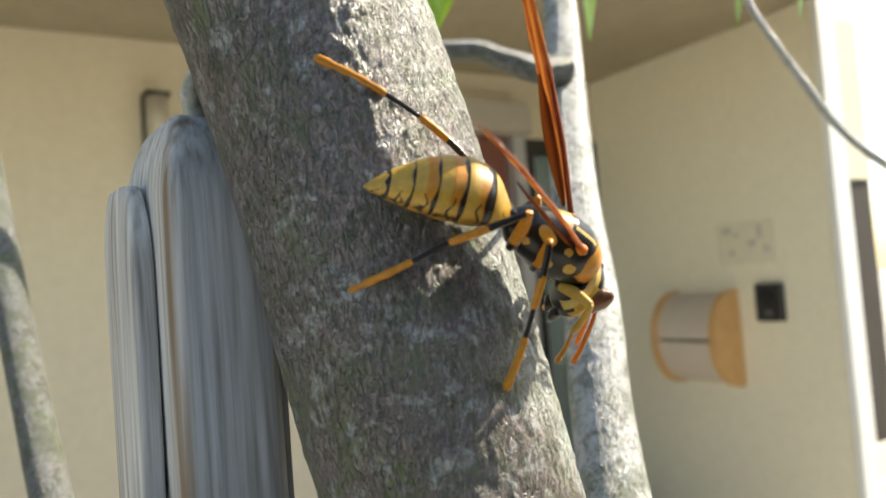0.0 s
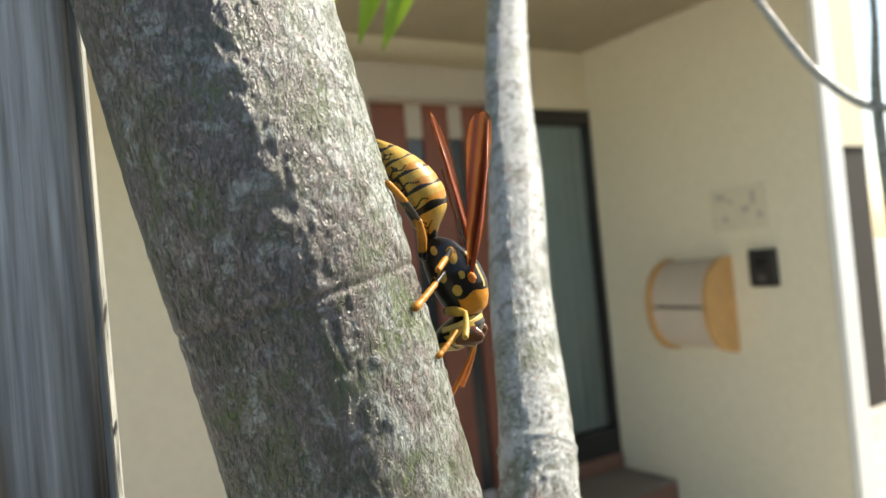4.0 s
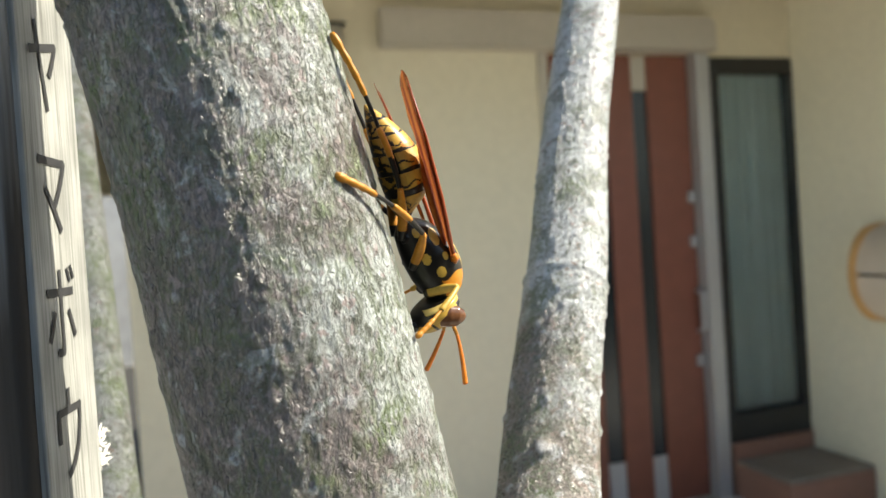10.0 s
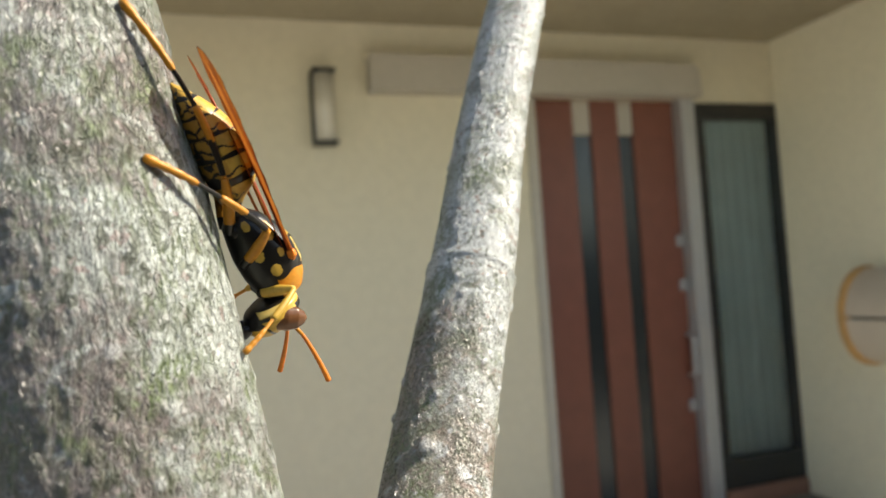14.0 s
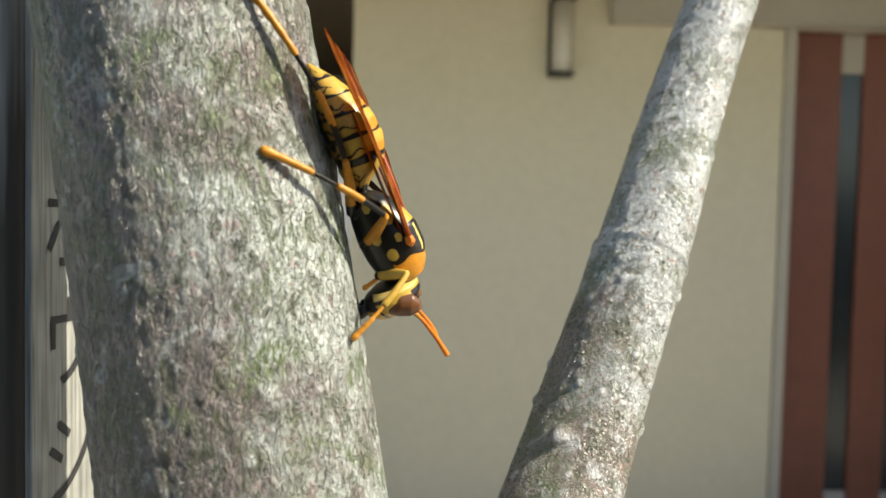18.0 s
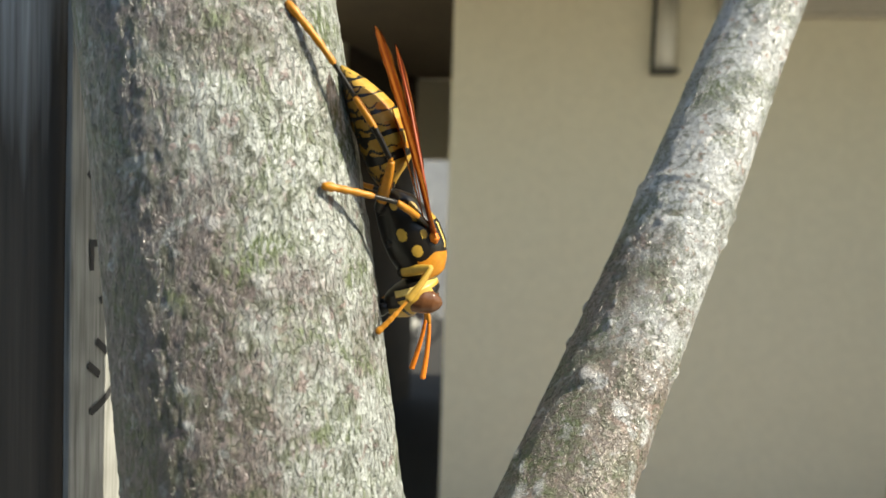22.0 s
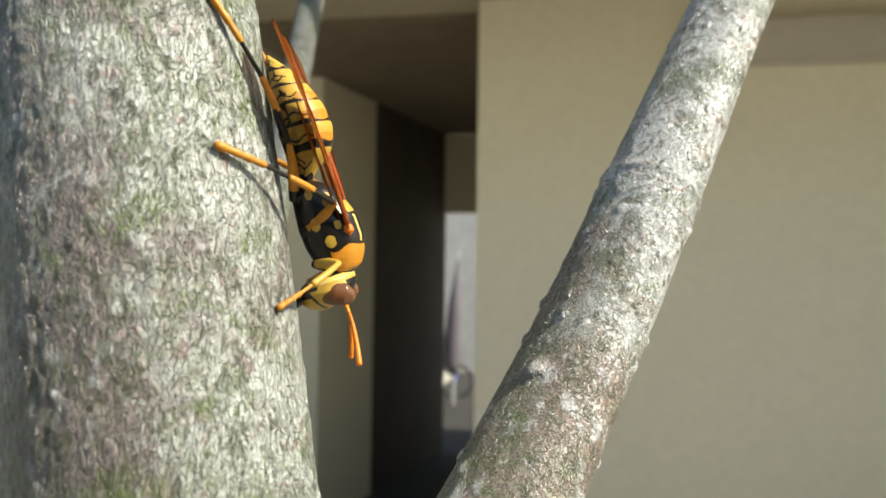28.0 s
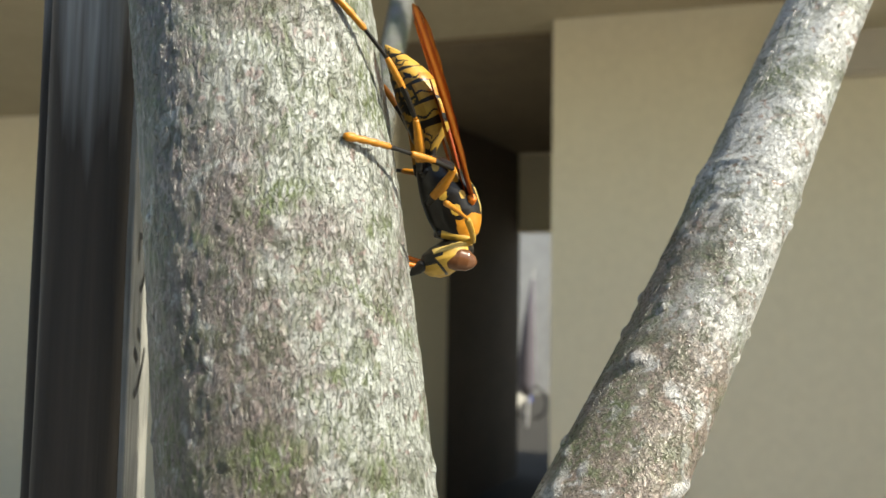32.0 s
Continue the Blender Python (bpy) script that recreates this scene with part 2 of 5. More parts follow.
def structure(name, bm, m, label, category):
    return tagged(part(name, bm, m, None, label), category=category, kind="structure")


g = bmesh.new()
bmesh.ops.create_grid(g, x_segments=24, y_segments=24, size=60)
for v in g.verts:
    v.co.z = GROUND_Z + 0.03 * noise.noise(v.co * 0.2) * (v.co.length > 14)
structure("ground", g, mat("pale_gravel", (0.45, 0.43, 0.38), 0.95, bump=0.01, scale=40, vary=0.25), "pale gravel yard round the house", "ground")
structure("porch_floor", box((-0.10, 1.9, GROUND_Z - 0.05), (3.05, WALL_Y - 0.002, FLOOR_Z), 0.004), M_CONC, "smooth pale concrete porch floor", "floor")
structure("wall_door", box((-0.145, WALL_Y, GROUND_Z - 0.05), (1.630, 6.2, CEIL_Z)), M_WALL, "smooth beige plastered house wall", "wall")
structure("wall_lintel", box((1.632, WALL_Y + 0.002, 1.957), (2.560, WALL_Y + 0.20, CEIL_Z)), M_WALL, "beige plaster over the entrance door", "wall")
structure("wall_head", box((2.562, WALL_Y + 0.004, 1.935), (3.053, WALL_Y + 0.20, CEIL_Z)), M_WALL, "beige plaster above the side window", "wall")
structure("wall_foot", box((2.562, WALL_Y - 0.02, FLOOR_Z), (3.053, WALL_Y + 0.20, 0.02), 0.004), M_TILE, "red-brown tiled foot below the side window", "wall")
structure("porch_step", box((2.56, 2.76, FLOOR_Z), (3.05, WALL_Y - 0.022, -0.075), 0.006), M_TILE, "red-brown step under the side window", "step")
structure("step_top", box((2.565, 2.765, -0.074), (3.048, WALL_Y - 0.024, -0.055), 0.004), mat("grey_brown_slab", (0.22, 0.19, 0.16), 0.7, scale=50), "grey-brown slab on the porch step", "step")
structure("wall_wing", box((3.055, 1.832, GROUND_Z - 0.05), (3.165, WALL_Y + 0.6, CEIL_Z + 0.9)), M_WALL_LIT, "beige plastered wing wall beside the porch", "wall")
# backing added behind the window; the room's dimness is put into its colour
structure("wall_inner", box((1.64, 4.3, GROUND_Z), (3.05, 4.4, CEIL_Z)), mat("room_shade", (0.10, 0.09, 0.08), 0.9), "added backing of the entrance room, coloured dark for its dimness", "wall")
structure("ceiling_porch", box((-6, 1.25, CEIL_Z + 0.002), (3.053, 6.2, CEIL_Z + 0.16)), M_CEIL, "beige boarded porch ceiling", "ceiling")
structure("roof_edge", box((-6, 1.10, CEIL_Z - 0.03), (3.05, 1.245, CEIL_Z + 0.20), 0.01), M_RAIL, "grey beige board along the roof edge", "roof")
structure("passage_beam", box((-0.78, 6.0, 1.60), (-0.147, 6.15, CEIL_Z - 0.03)), M_WALL, "beige beam over the end of the passage", "beam")
# the passage's deep shade is put into this colour
M_PASSAGE_SHADE = mat("passage_wall_shade", (0.065, 0.05, 0.038), 0.85, scale=30, vary=0.2)


def prism(corners, z0, z1):
    g = bmesh.new()
    f = g.faces.new([g.verts.new((x, y, z0)) for x, y in corners])
    for v in bmesh.ops.extrude_face_region(g, geom=[f])["geom"]:
        if isinstance(v, bmesh.types.BMVert):
            v.co.z = z1
    return g


structure("wall_pier", prism([(-1.17, 4.18), (-1.024, 4.85), (-6.0, 4.85), (-6.0, 4.18)], GROUND_Z - 0.05, CEIL_Z), M_WALL, "beige plastered pier at the passage", "wall")
# rest of the same beige wall, its shade put into the colour
structure("wall_passage", prism([(-1.030, 4.854), (-0.735, 6.03), (-0.78, 6.12), (-6.0, 6.12), (-6.0, 4.854)], GROUND_Z - 0.05, CEIL_Z), M_PASSAGE_SHADE, "passage wall, coloured dark for the deep shade there", "wall")
# ceiling sheet and paving also carry the passage's dimness in their colour
structure("ceiling_passage", box((-1.3, 3.30, CEIL_Z - 0.022), (-0.147, 6.0, CEIL_Z)), mat("shaded_soffit", (0.15, 0.115, 0.075), 0.8, scale=40), "passage ceiling sheet, coloured brown for the shade there", "ceiling")
structure("passage_floor", box((-1.3, 3.2, GROUND_Z), (-0.147, 10.9, GROUND_Z + 0.012), 0.004), mat("shaded_paving", (0.035, 0.033, 0.03), 0.9, bump=0.003, scale=40), "passage paving, coloured dark for the shade there", "floor")
structure("yard_wall", box((-6.0, 11.0, GROUND_Z), (3.0, 11.2, 3.4), 0.01), mat("pale_block", (0.34, 0.34, 0.34), 0.85, scale=6), "pale grey wall behind the yard", "wall")
# panel in place of an opening; its shade is put into the dark colour
structure("wall_carport", box((3.168, 3.5, GROUND_Z), (6.5, 3.7, 1.80)), mat("opening_shade", (0.028, 0.022, 0.018), 0.8, scale=30), "dark panel standing in for the shaded opening beyond the wing wall", "wall")
structure("wall_carport_head", box((3.168, 3.48, 1.802), (6.5, 3.7, CEIL_Z + 0.9)), M_WALL, "beige plaster over the dark opening", "wall")
structure("baseboard", box((-0.10, WALL_Y - 0.022, -0.066), (1.628, WALL_Y - 0.001, -0.057), 0.003), M_BLACK, "dark drip strip along the wall foot", "trim")
structure("plinth", box((-0.14, WALL_Y - 0.016, FLOOR_Z + 0.001), (1.628, WALL_Y - 0.001, -0.068), 0.003), mat("pale_plinth", (0.62, 0.62, 0.60), 0.8, scale=60, vary=0.06), "pale grey plinth below the wall", "trim")

# unseen panel behind the camera, added to cut fill light on tree and walls
structure("wall_garden", box((-6.0, -1.35, GROUND_Z - 0.05), (6.0, -1.25, 1.55), 0.01), mat("dark_blocker", (0.07, 0.065, 0.045), 0.8, bump=0.001, scale=40, vary=0.2), "added dark panel behind the camera that cuts fill light", "wall")
structure("corner_trim", box((3.053, 1.80, GROUND_Z), (3.167, 1.83, CEIL_Z + 0.9), 0.004), mat("white_paint", (0.82, 0.82, 0.80), 0.5, scale=40, vary=0.03), "white painted corner board of the wing wall", "trim")
# entrance door, a sliding panel of red-brown boards with two dark glass strips
door = thing("door_1", (1.66, WALL_Y, FLOOR_Z), "red-brown sliding entrance door with two dark glass strips", "door")
door["kind"] = "structure"
DY = WALL_Y + 0.055
for x0, x1 in ((1.679, 1.903), (1.999, 2.148), (2.232, 2.466)):
    place(part("panel", box((x0, DY, FLOOR_Z + 0.004), (x1, DY + 0.04, 1.954), 0.004), M_DOOR), door)
for x0, x1 in ((1.905, 1.997), (2.150, 2.230)):
    place(part("pane", box((x0, DY + 0.014, 0.0), (x1, DY + 0.024, 1.783), 0.001), mat("dark_glass", (0.016, 0.021, 0.025), 0.22, scale=20, vary=0.1, Specular_IOR_Level=0.6), None, "dark tinted glass strip"), door)
    place(part("strip_cap", box((x0, DY + 0.003, 1.785), (x1, DY + 0.03, 1.954), 0.002), M_RAIL), door)
    place(part("strip_cap", box((x0, DY + 0.003, FLOOR_Z + 0.004), (x1, DY + 0.03, -0.002), 0.002), M_ALU), door)
for z in (1.254, 1.034, 0.445):
    place(part("lock", box((2.425, DY - 0.022, z - 0.028), (2.460, DY - 0.001, z + 0.028), 0.005), M_ALU), door)
hb = tube([(2.448, DY - 0.002, 0.59), (2.448, DY - 0.05, 0.60), (2.448, DY - 0.05, 0.78), (2.448, DY - 0.002, 0.79)], [0.011] * 4, 10)
place(part("handle", hb, M_ALU, None, "silver bar handle"), door)
jl = thing("door_frame", (1.65, WALL_Y, FLOOR_Z), "pale grey aluminium frame of the entrance door", "door frame")
jl["kind"] = "structure"
place(part("jamb", box((1.632, WALL_Y - 0.014, FLOOR_Z), (1.677, WALL_Y + 0.12, 1.955), 0.003), M_RAIL), jl)
place(part("jamb", box((2.468, WALL_Y - 0.014, FLOOR_Z), (2.545, WALL_Y + 0.12, 1.955), 0.003), M_ALU), jl)
rail = thing("door_rail_cover", (1.7, WALL_Y, 1.95), "long grey-beige cover of the sliding door rail", "rail cover")
g = box((0.906, WALL_Y - 0.075, 1.958), (2.550, WALL_Y - 0.002, 2.108), 0.0)
bmesh.ops.bevel(g, geom=[e for e in g.edges if all(v.co.x > 2 and v.co.z > 2.05 for v in e.verts)], offset=0.05, segments=6, affect="EDGES", profile=0.5)
place(part("cover", g, M_RAIL), rail)
place(part("lip", box((0.900, WALL_Y - 0.079, 1.948), (2.556, WALL_Y - 0.002, 1.957), 0.002), M_RAIL), rail)
place(part("end_cap", box((0.898, WALL_Y - 0.078, 1.958), (0.905, WALL_Y - 0.002, 2.110), 0.002), M_RAIL), rail)

# side window with a pale curtain behind
win = thing("window_1", (2.8, WALL_Y, 0.02), "tall narrow window with black frame and pale green curtain", "window")
win["kind"] = "structure"
wf = bmesh.new()
for lo, hi in (((2.547, WALL_Y - 0.005, 1.855), (3.053, WALL_Y + 0.07, 1.933)), ((2.547, WALL_Y - 0.005, 0.022), (3.053, WALL_Y + 0.07, 0.165)), ((2.547, WALL_Y - 0.004, 0.166), (2.605, WALL_Y + 0.07, 1.854)), ((3.035, WALL_Y - 0.004, 0.166), (3.053, WALL_Y + 0.07, 1.854))):
    box(lo, hi, 0.002, wf)
place(part("window_frame", wf, M_BLACK), win)
pane = place(part("pane", box((2.606, WALL_Y + 0.03, 0.167), (3.034, WALL_Y + 0.036, 1.853)), M_GLASS), win)
pane.visible_shadow = False
g = bmesh.new()
cols = 60
for j in (0, 1):
    for i in range(cols + 1):
        x = 2.60 + 0.44 * i / cols
        y = WALL_Y + 0.080 + 0.028 * math.sin(i * 0.70 + 0.5 * math.sin(i * 0.31)) + 0.005 * math.sin(i * 2.3 + j)
        g.verts.new((x, y, 0.12 + 1.75 * j))
g.verts.ensure_lookup_table()
for i in range(cols):
    g.faces.new((g.verts[i], g.verts[i + 1], g.verts[cols + 2 + i], g.verts[cols + 1 + i]))
bmesh.ops.solidify(g, geom=g.faces, thickness=0.002)
tagged(part("curtain", g, mat("pale_green_cloth", (0.72, 0.82, 0.82), 0.9, scale=60, vary=0.08), None, "pale grey-green pleated curtain behind the window", True), category="curtain")

# wall lamp
lamp = thing("wall_lamp", (0.70, WALL_Y, 1.725), "slim pale wall lamp with dark metal frame", "wall lamp")
g = bmesh.new()
n_ = 16
for z in (1.738, 2.024):
    for i in range(n_ + 1):
        a = math.pi * i / n_
        g.verts.new((0.703 + 0.040 * math.cos(a), WALL_Y - 0.03 - 0.055 * math.sin(a), z))
g.verts.ensure_lookup_table()
for i in range(n_):
    g.faces.new((g.verts[i], g.verts[i + 1], g.verts[n_ + 2 + i], g.verts[n_ + 1 + i]))
g.faces.new([g.verts[i] for i in range(n_ + 1)]), g.faces.new([g.verts[n_ + 1 + i] for i in range(n_ + 1)])
g.faces.new((g.verts[0], g.verts[n_], g.verts[2 * n_ + 1], g.verts[n_ + 1]))
place(part("shade", g, mat("milky_shade", (0.62, 0.58, 0.50), 0.4, scale=60, vary=0.05), None, "milky half-round shade", True), lamp)
fr = box((0.651, WALL_Y - 0.028, 1.725), (0.747, WALL_Y - 0.001, 2.036), 0.003)
place(part("back_plate", fr, M_BLACK), lamp)
for z in (1.725, 2.026):
    place(part("cap", box((0.655, WALL_Y - 0.092, z), (0.751, WALL_Y - 0.029, z + 0.011), 0.003), M_BLACK), lamp)

# mailbox, intercom and name plate on the wing wall
mail = thing("mailbox", (3.055, 2.49, 0.63), "half-round beige mailbox with wooden end boards", "mailbox")


def half_round(y0, y1, depth, z0, z1, sides=24):
    g = bmesh.new()
    for y in (y0, y1):
        for i in range(sides + 1):
            a = math.pi * i / sides - math.pi / 2
            g.verts.new((3.054 - depth * max(0.0, math.cos(a)) ** 0.8, y, (z0 + z1) / 2 + (z1 - z0) / 2 * math.sin(a)))
    g.verts.ensure_lookup_table()
    k = sides + 1
    for i in range(sides):
        g.faces.new((g.verts[i], g.verts[i + 1], g.verts[k + i + 1], g.verts[k + i]))
    g.faces.new([g.verts[i] for i in range(k)]), g.faces.new([g.verts[k + i] for i in range(k)])
    g.faces.new((g.verts[0], g.verts[sides], g.verts[k + sides], g.verts[k]))
    return g


M_WOOD = mat("orange_wood", (0.62, 0.36, 0.14), 0.5, bump=0.0003, scale=120, vary=0.12)
M_CLOTH = mat("beige_metal", (0.60, 0.52, 0.43), 0.6, scale=80, vary=0.05)
place(part("front_shell", half_round(2.335, 2.645, 0.185, 0.640, 0.846), M_CLOTH), mail)
place(part("flap", half_round(2.335, 2.645, 0.185, 0.858, 1.066), M_CLOTH), mail)
for o in mail.children:
    for v in o.data.vertices:
        zc = (v.co.z - 0.853) / 0.213
        v.co.x = 3.054 - (3.054 - v.co.x > 0.001) * 0.185 * max(0.02, 1 - zc * zc) ** 0.5
place(part("slot", box((2.90, 2.336, 0.845), (3.05, 2.644, 0.859)), M_BLACK), mail)
for y0, y1 in ((2.305, 2.334), (2.646, 2.672)):
    place(part("end_board", half_round(y0, y1, 0.20, 0.629, 1.076), M_WOOD, None, "orange wooden end board"), mail)
com = thing("intercom", (3.055, 2.133, 0.93), "small black door intercom on the wing wall", "intercom")
place(part("housing", box((3.022, 2.067, 0.928), (3.053, 2.199, 1.095), 0.008), M_BLACK), com)
g = bmesh.new()
bmesh.ops.create_cone(g, cap_ends=True, segments=20, radius1=0.024, radius2=0.02, depth=0.012, matrix=Matrix.Translation((3.018, 2.135, 1.04)) @ Matrix.Rotation(math.pi / 2, 4, "Y"))
place(part("lens", g, mat("lens_glass", (0.01, 0.01, 0.012), 0.1)), com)
place(part("button", box((3.016, 2.115, 0.955), (3.022, 2.150, 0.98), 0.003), mat("grey_button", (0.12, 0.12, 0.12), 0.4)), com)
npl = thing("name_plate", (3.055, 2.24, 1.19), "clear plastic name plate with faint grey marks", "name plate")
p_ = place(part("plate", box((3.046, 2.09, 1.187), (3.053, 2.388, 1.383), 0.002), mat("clear_plate", (0.74, 0.69, 0.54), 0.15, scale=20, vary=0.05)), npl)
for y, z, w, h in ((2.33, 1.345, 0.05, 0.03), (2.28, 1.32, 0.03, 0.018), (2.31, 1.24, 0.03, 0.02), (2.16, 1.33, 0.025, 0.06), (2.20, 1.28, 0.04, 0.03), (2.13, 1.25, 0.03, 0.03)):
    place(part("mark", box((3.0445, y - w / 2, z - h / 2), (3.0458, y + w / 2, z + h / 2)), mat("faint_mark", (0.50, 0.46, 0.39), 0.5)), npl)

# yard beyond the passage: child's bicycle and a folded parasol
bike = thing("bicycle", (-1.15, 8.75, GROUND_Z), "small dark bicycle with blue frame in the yard", "bicycle")
M_RUB = mat("rubber", (0.02, 0.02, 0.022), 0.7, scale=80)
for x in (-1.02, -1.55):
    ring = [(x + 0.19 * math.cos(a), 8.75, GROUND_Z + 0.20 + 0.19 * math.sin(a)) for a in np.linspace(0, 2 * math.pi, 25)]
    place(part("wheel", tube(ring, [0.018] * 25, 8, cap=False), M_RUB, None, "", True), bike)
M_BLUE = mat("blue_paint", (0.03, 0.06, 0.30), 0.65, scale=60)
pts = [(-1.02, 0.20), (-1.10, 0.62), (-1.45, 0.55), (-1.35, 0.22), (-1.12, 0.55)]
place(part("frame", tube([(x, 8.75, GROUND_Z + z) for x, z in pts], [0.025] * 5, 8), M_BLUE), bike)
place(part("handlebar", tube([(-1.08, 8.55, GROUND_Z + 0.70), (-1.10, 8.75, GROUND_Z + 0.64), (-1.08, 8.95, GROUND_Z + 0.70)], [0.014] * 3, 8), M_BLACK), bike)
place(part("saddle", box((-1.56, 8.69, GROUND_Z + 0.56), (-1.34, 8.81, GROUND_Z + 0.62), 0.025), M_BLACK), bike)
par = thing("folded_parasol", (-0.99, 8.2, GROUND_Z), "folded grey parasol standing in the yard", "parasol")
place(part("cover", tube([(-0.98, 8.2, GROUND_Z + 0.35), (-1.0, 8.2, GROUND_Z + 0.5), (-0.97, 8.2, GROUND_Z + 1.1), (-0.93, 8.2, GROUND_Z + 1.62)], [0.05, 0.11, 0.07, 0.015], 14), mat("grey_canvas", (0.10, 0.09, 0.11), 0.8, scale=40), None, "", True), par)
place(part("pole", tube([(-0.98, 8.2, GROUND_Z + 0.002), (-0.925, 8.2, GROUND_Z + 1.72)], [0.018, 0.014], 10), M_ALU), par)

# ---- tree ----
TRUNK = [(0.34, 0.17, -0.45), (0.2500, 0.166, 0.70), (0.1930, 0.1670, 0.98), (0.1749, 0.1680, 1.07), (0.1709, 0.1682, 1.10), (0.1660, 0.1701, 1.13), (0.1606, 0.1715, 1.16), (0.1540, 0.1723, 1.19), (0.1490, 0.1765, 1.22), (0.1415, 0.1805, 1.25), (0.1310, 0.1850, 1.28), (0.105, 0.195, 1.36), (0.06, 0.22, 1.55)]
BRANCH = [(0.1390, 0.0960, 0.94), (0.1500, 0.1100, 0.98), (0.1856, 0.1610, 1.05), (0.2024, 0.1832, 1.08), (0.2180, 0.2068, 1.11), (0.2315, 0.2225, 1.14), (0.2450, 0.2412, 1.17), (0.2592, 0.2570, 1.20), (0.2760, 0.2785, 1.23), (0.2930, 0.2975, 1.26), (0.3160, 0.322, 1.30), (0.358, 0.368, 1.39)]


def bark_stem(nodes, r_at, z0, z1, step, sides, bumps, seed, ring=None, relief=0.00012):
    """A stem with flaky relief, small warts and a leaf-scar ring. bumps: (z, angle, height, width)."""
    zs = np.arange(z0, z1, step)
    c = np.array([spline(nodes, z)[:3] for z in zs])
    rr = np.array([r_at(z) for z in zs])
    th = np.linspace(0, 2 * math.pi, sides, endpoint=False)
    dx, dy = np.cos(th), np.sin(th)
    disp = np.zeros((len(zs), sides))
    r0 = rr.mean()
    for i, z in enumerate(zs):
        for j in range(sides):
            p = Vector((dx[j] * r0, dy[j] * r0, z))
            q = Vector((p.x * 900, p.y * 900, z * 420 + seed))
            q2 = Vector((p.x * 60, p.y * 60, z * 40 + seed))
            winding = noise.noise(Vector((p.x * 640, p.y * 640, z * 250 + seed)))
            disp[i, j] = relief * (1.25 * noise.noise(q) + 0.5 * noise.noise(q * 1.9) + 0.7 * abs(noise.noise(q * 0.45)) - 0.7 * math.exp(-((winding / 0.13) ** 2))) + 0.00010 * noise.noise(q2)
    crust = np.zeros((len(zs), sides))
    for bz, ba, bh, bw in bumps:
        dz = (zs - bz)[:, None]
        da = ((th - ba + math.pi) % (2 * math.pi) - math.pi)[None, :] * r0
        d2 = (dz**2 + da**2) / bw**2
        disp += bh * np.exp(-d2 * d2 * 0.7)
        if bh > 0.0002:
            crust += np.exp(-d2 * 0.9)
    if ring:
        rz, slope, ang, depth = ring
        line = rz + slope * np.cos(th - ang)[None, :]
        d = (zs[:, None] - line)
        disp += depth * np.exp(-(d / 0.0005) ** 2) + depth * 0.4 * np.exp(-((d + 0.0028) / 0.0022) ** 4)
    R = rr[:, None] + disp
    verts = np.stack([c[:, None, 0] + R * dx, c[:, None, 1] + R * dy, np.repeat(zs[:, None], sides, 1)], 2).reshape(-1, 3)
    i, j = np.meshgrid(np.arange(len(zs) - 1), np.arange(sides), indexing="ij")
    k = (j + 1) % sides
    faces = np.stack([i * sides + j, i * sides + k, (i + 1) * sides + k, (i + 1) * sides + j], 2).reshape(-1, 4)
    me = bpy.data.meshes.new("stem")
    me.from_pydata(verts.tolist(), [], faces.tolist())
    me.shade_smooth()
    me.attributes.new("wart", "FLOAT", "POINT").data.foreach_set("value", np.clip(crust, 0, 1).astype(np.float32).reshape(-1))
    return me


def mesh_part(name, me, m, root, label=""):
    me.name = name
    me.materials.append(m)
    ob = new(name, me)
    if label:
        ob["label"] = label
    return place(ob, root)


def angle_on(nodes, p):
    a = spline(nodes, p[2])
    return math.atan2(p[1] - a[1], p[0] - a[0])


M_BARK = bark("grey_bark", (0.515, 0.545, 0.52), (0.30, 0.315, 0.285), (0.060, 0.055, 0.046), (0.11, 0.145, 0.05), (0.28, 0.225, 0.21), 0.44, 0.40, 1.2, 0.72, gloss=0.27, old=((0.075, 0.055, 0.050), (0.205, 0.156, 0.144)), side_tone=(0.3957, -0.195, 76.0))
M_BARK2 = bark("pale_stem_bark", (0.58, 0.60, 0.60), (0.38, 0.385, 0.37), (0.08, 0.075, 0.06), (0.10, 0.125, 0.05), (0.27, 0.20, 0.165), 0.42, 0.8, 0.85, 0.48, 0.20, old=((0.13, 0.095, 0.07), (0.25, 0.195, 0.155)), side_tone=(0.836, -0.55, 34.0))
# half-tone copy of the bark, shade on back stem and limb in its colour
M_BARK_SHADED = bark("shaded_stem_bark", (0.26, 0.27, 0.26), (0.16, 0.16, 0.15), (0.04, 0.036, 0.03), (0.09, 0.12, 0.04), (0.14, 0.10, 0.08), 0.5, 0.5)
rng = random.Random(7)
tree = thing("tree", (0.34, 0.17, GROUND_Z), "young garden tree with grey lichened bark and three stems", "tree")
R_TRUNK = lambda z: float(np.interp(z, [-0.5, 0.9, 1.07, 1.16, 1.25, 1.55], [0.030, 0.0185, 0.01649, 0.01549, 0.0158, 0.013]))
R_BRANCH = lambda z: float(np.interp(z, [0.9, 1.05, 1.155, 1.26, 1.4], [0.0120, 0.01032, 0.00832, 0.00758, 0.0068]))
warts = [(rng.uniform(1.04, 1.27), rng.uniform(0, 6.283), rng.uniform(0.00006, 0.00022), rng.uniform(0.0004, 0.0010)) for _ in range(700)]
warts += [(1.123, angle_on(TRUNK, (0.175, 0.155, 1.123)), 0.00034, 0.0009)]
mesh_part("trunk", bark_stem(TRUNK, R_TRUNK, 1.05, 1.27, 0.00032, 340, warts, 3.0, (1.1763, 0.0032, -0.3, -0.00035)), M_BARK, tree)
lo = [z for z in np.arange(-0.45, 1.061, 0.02)]
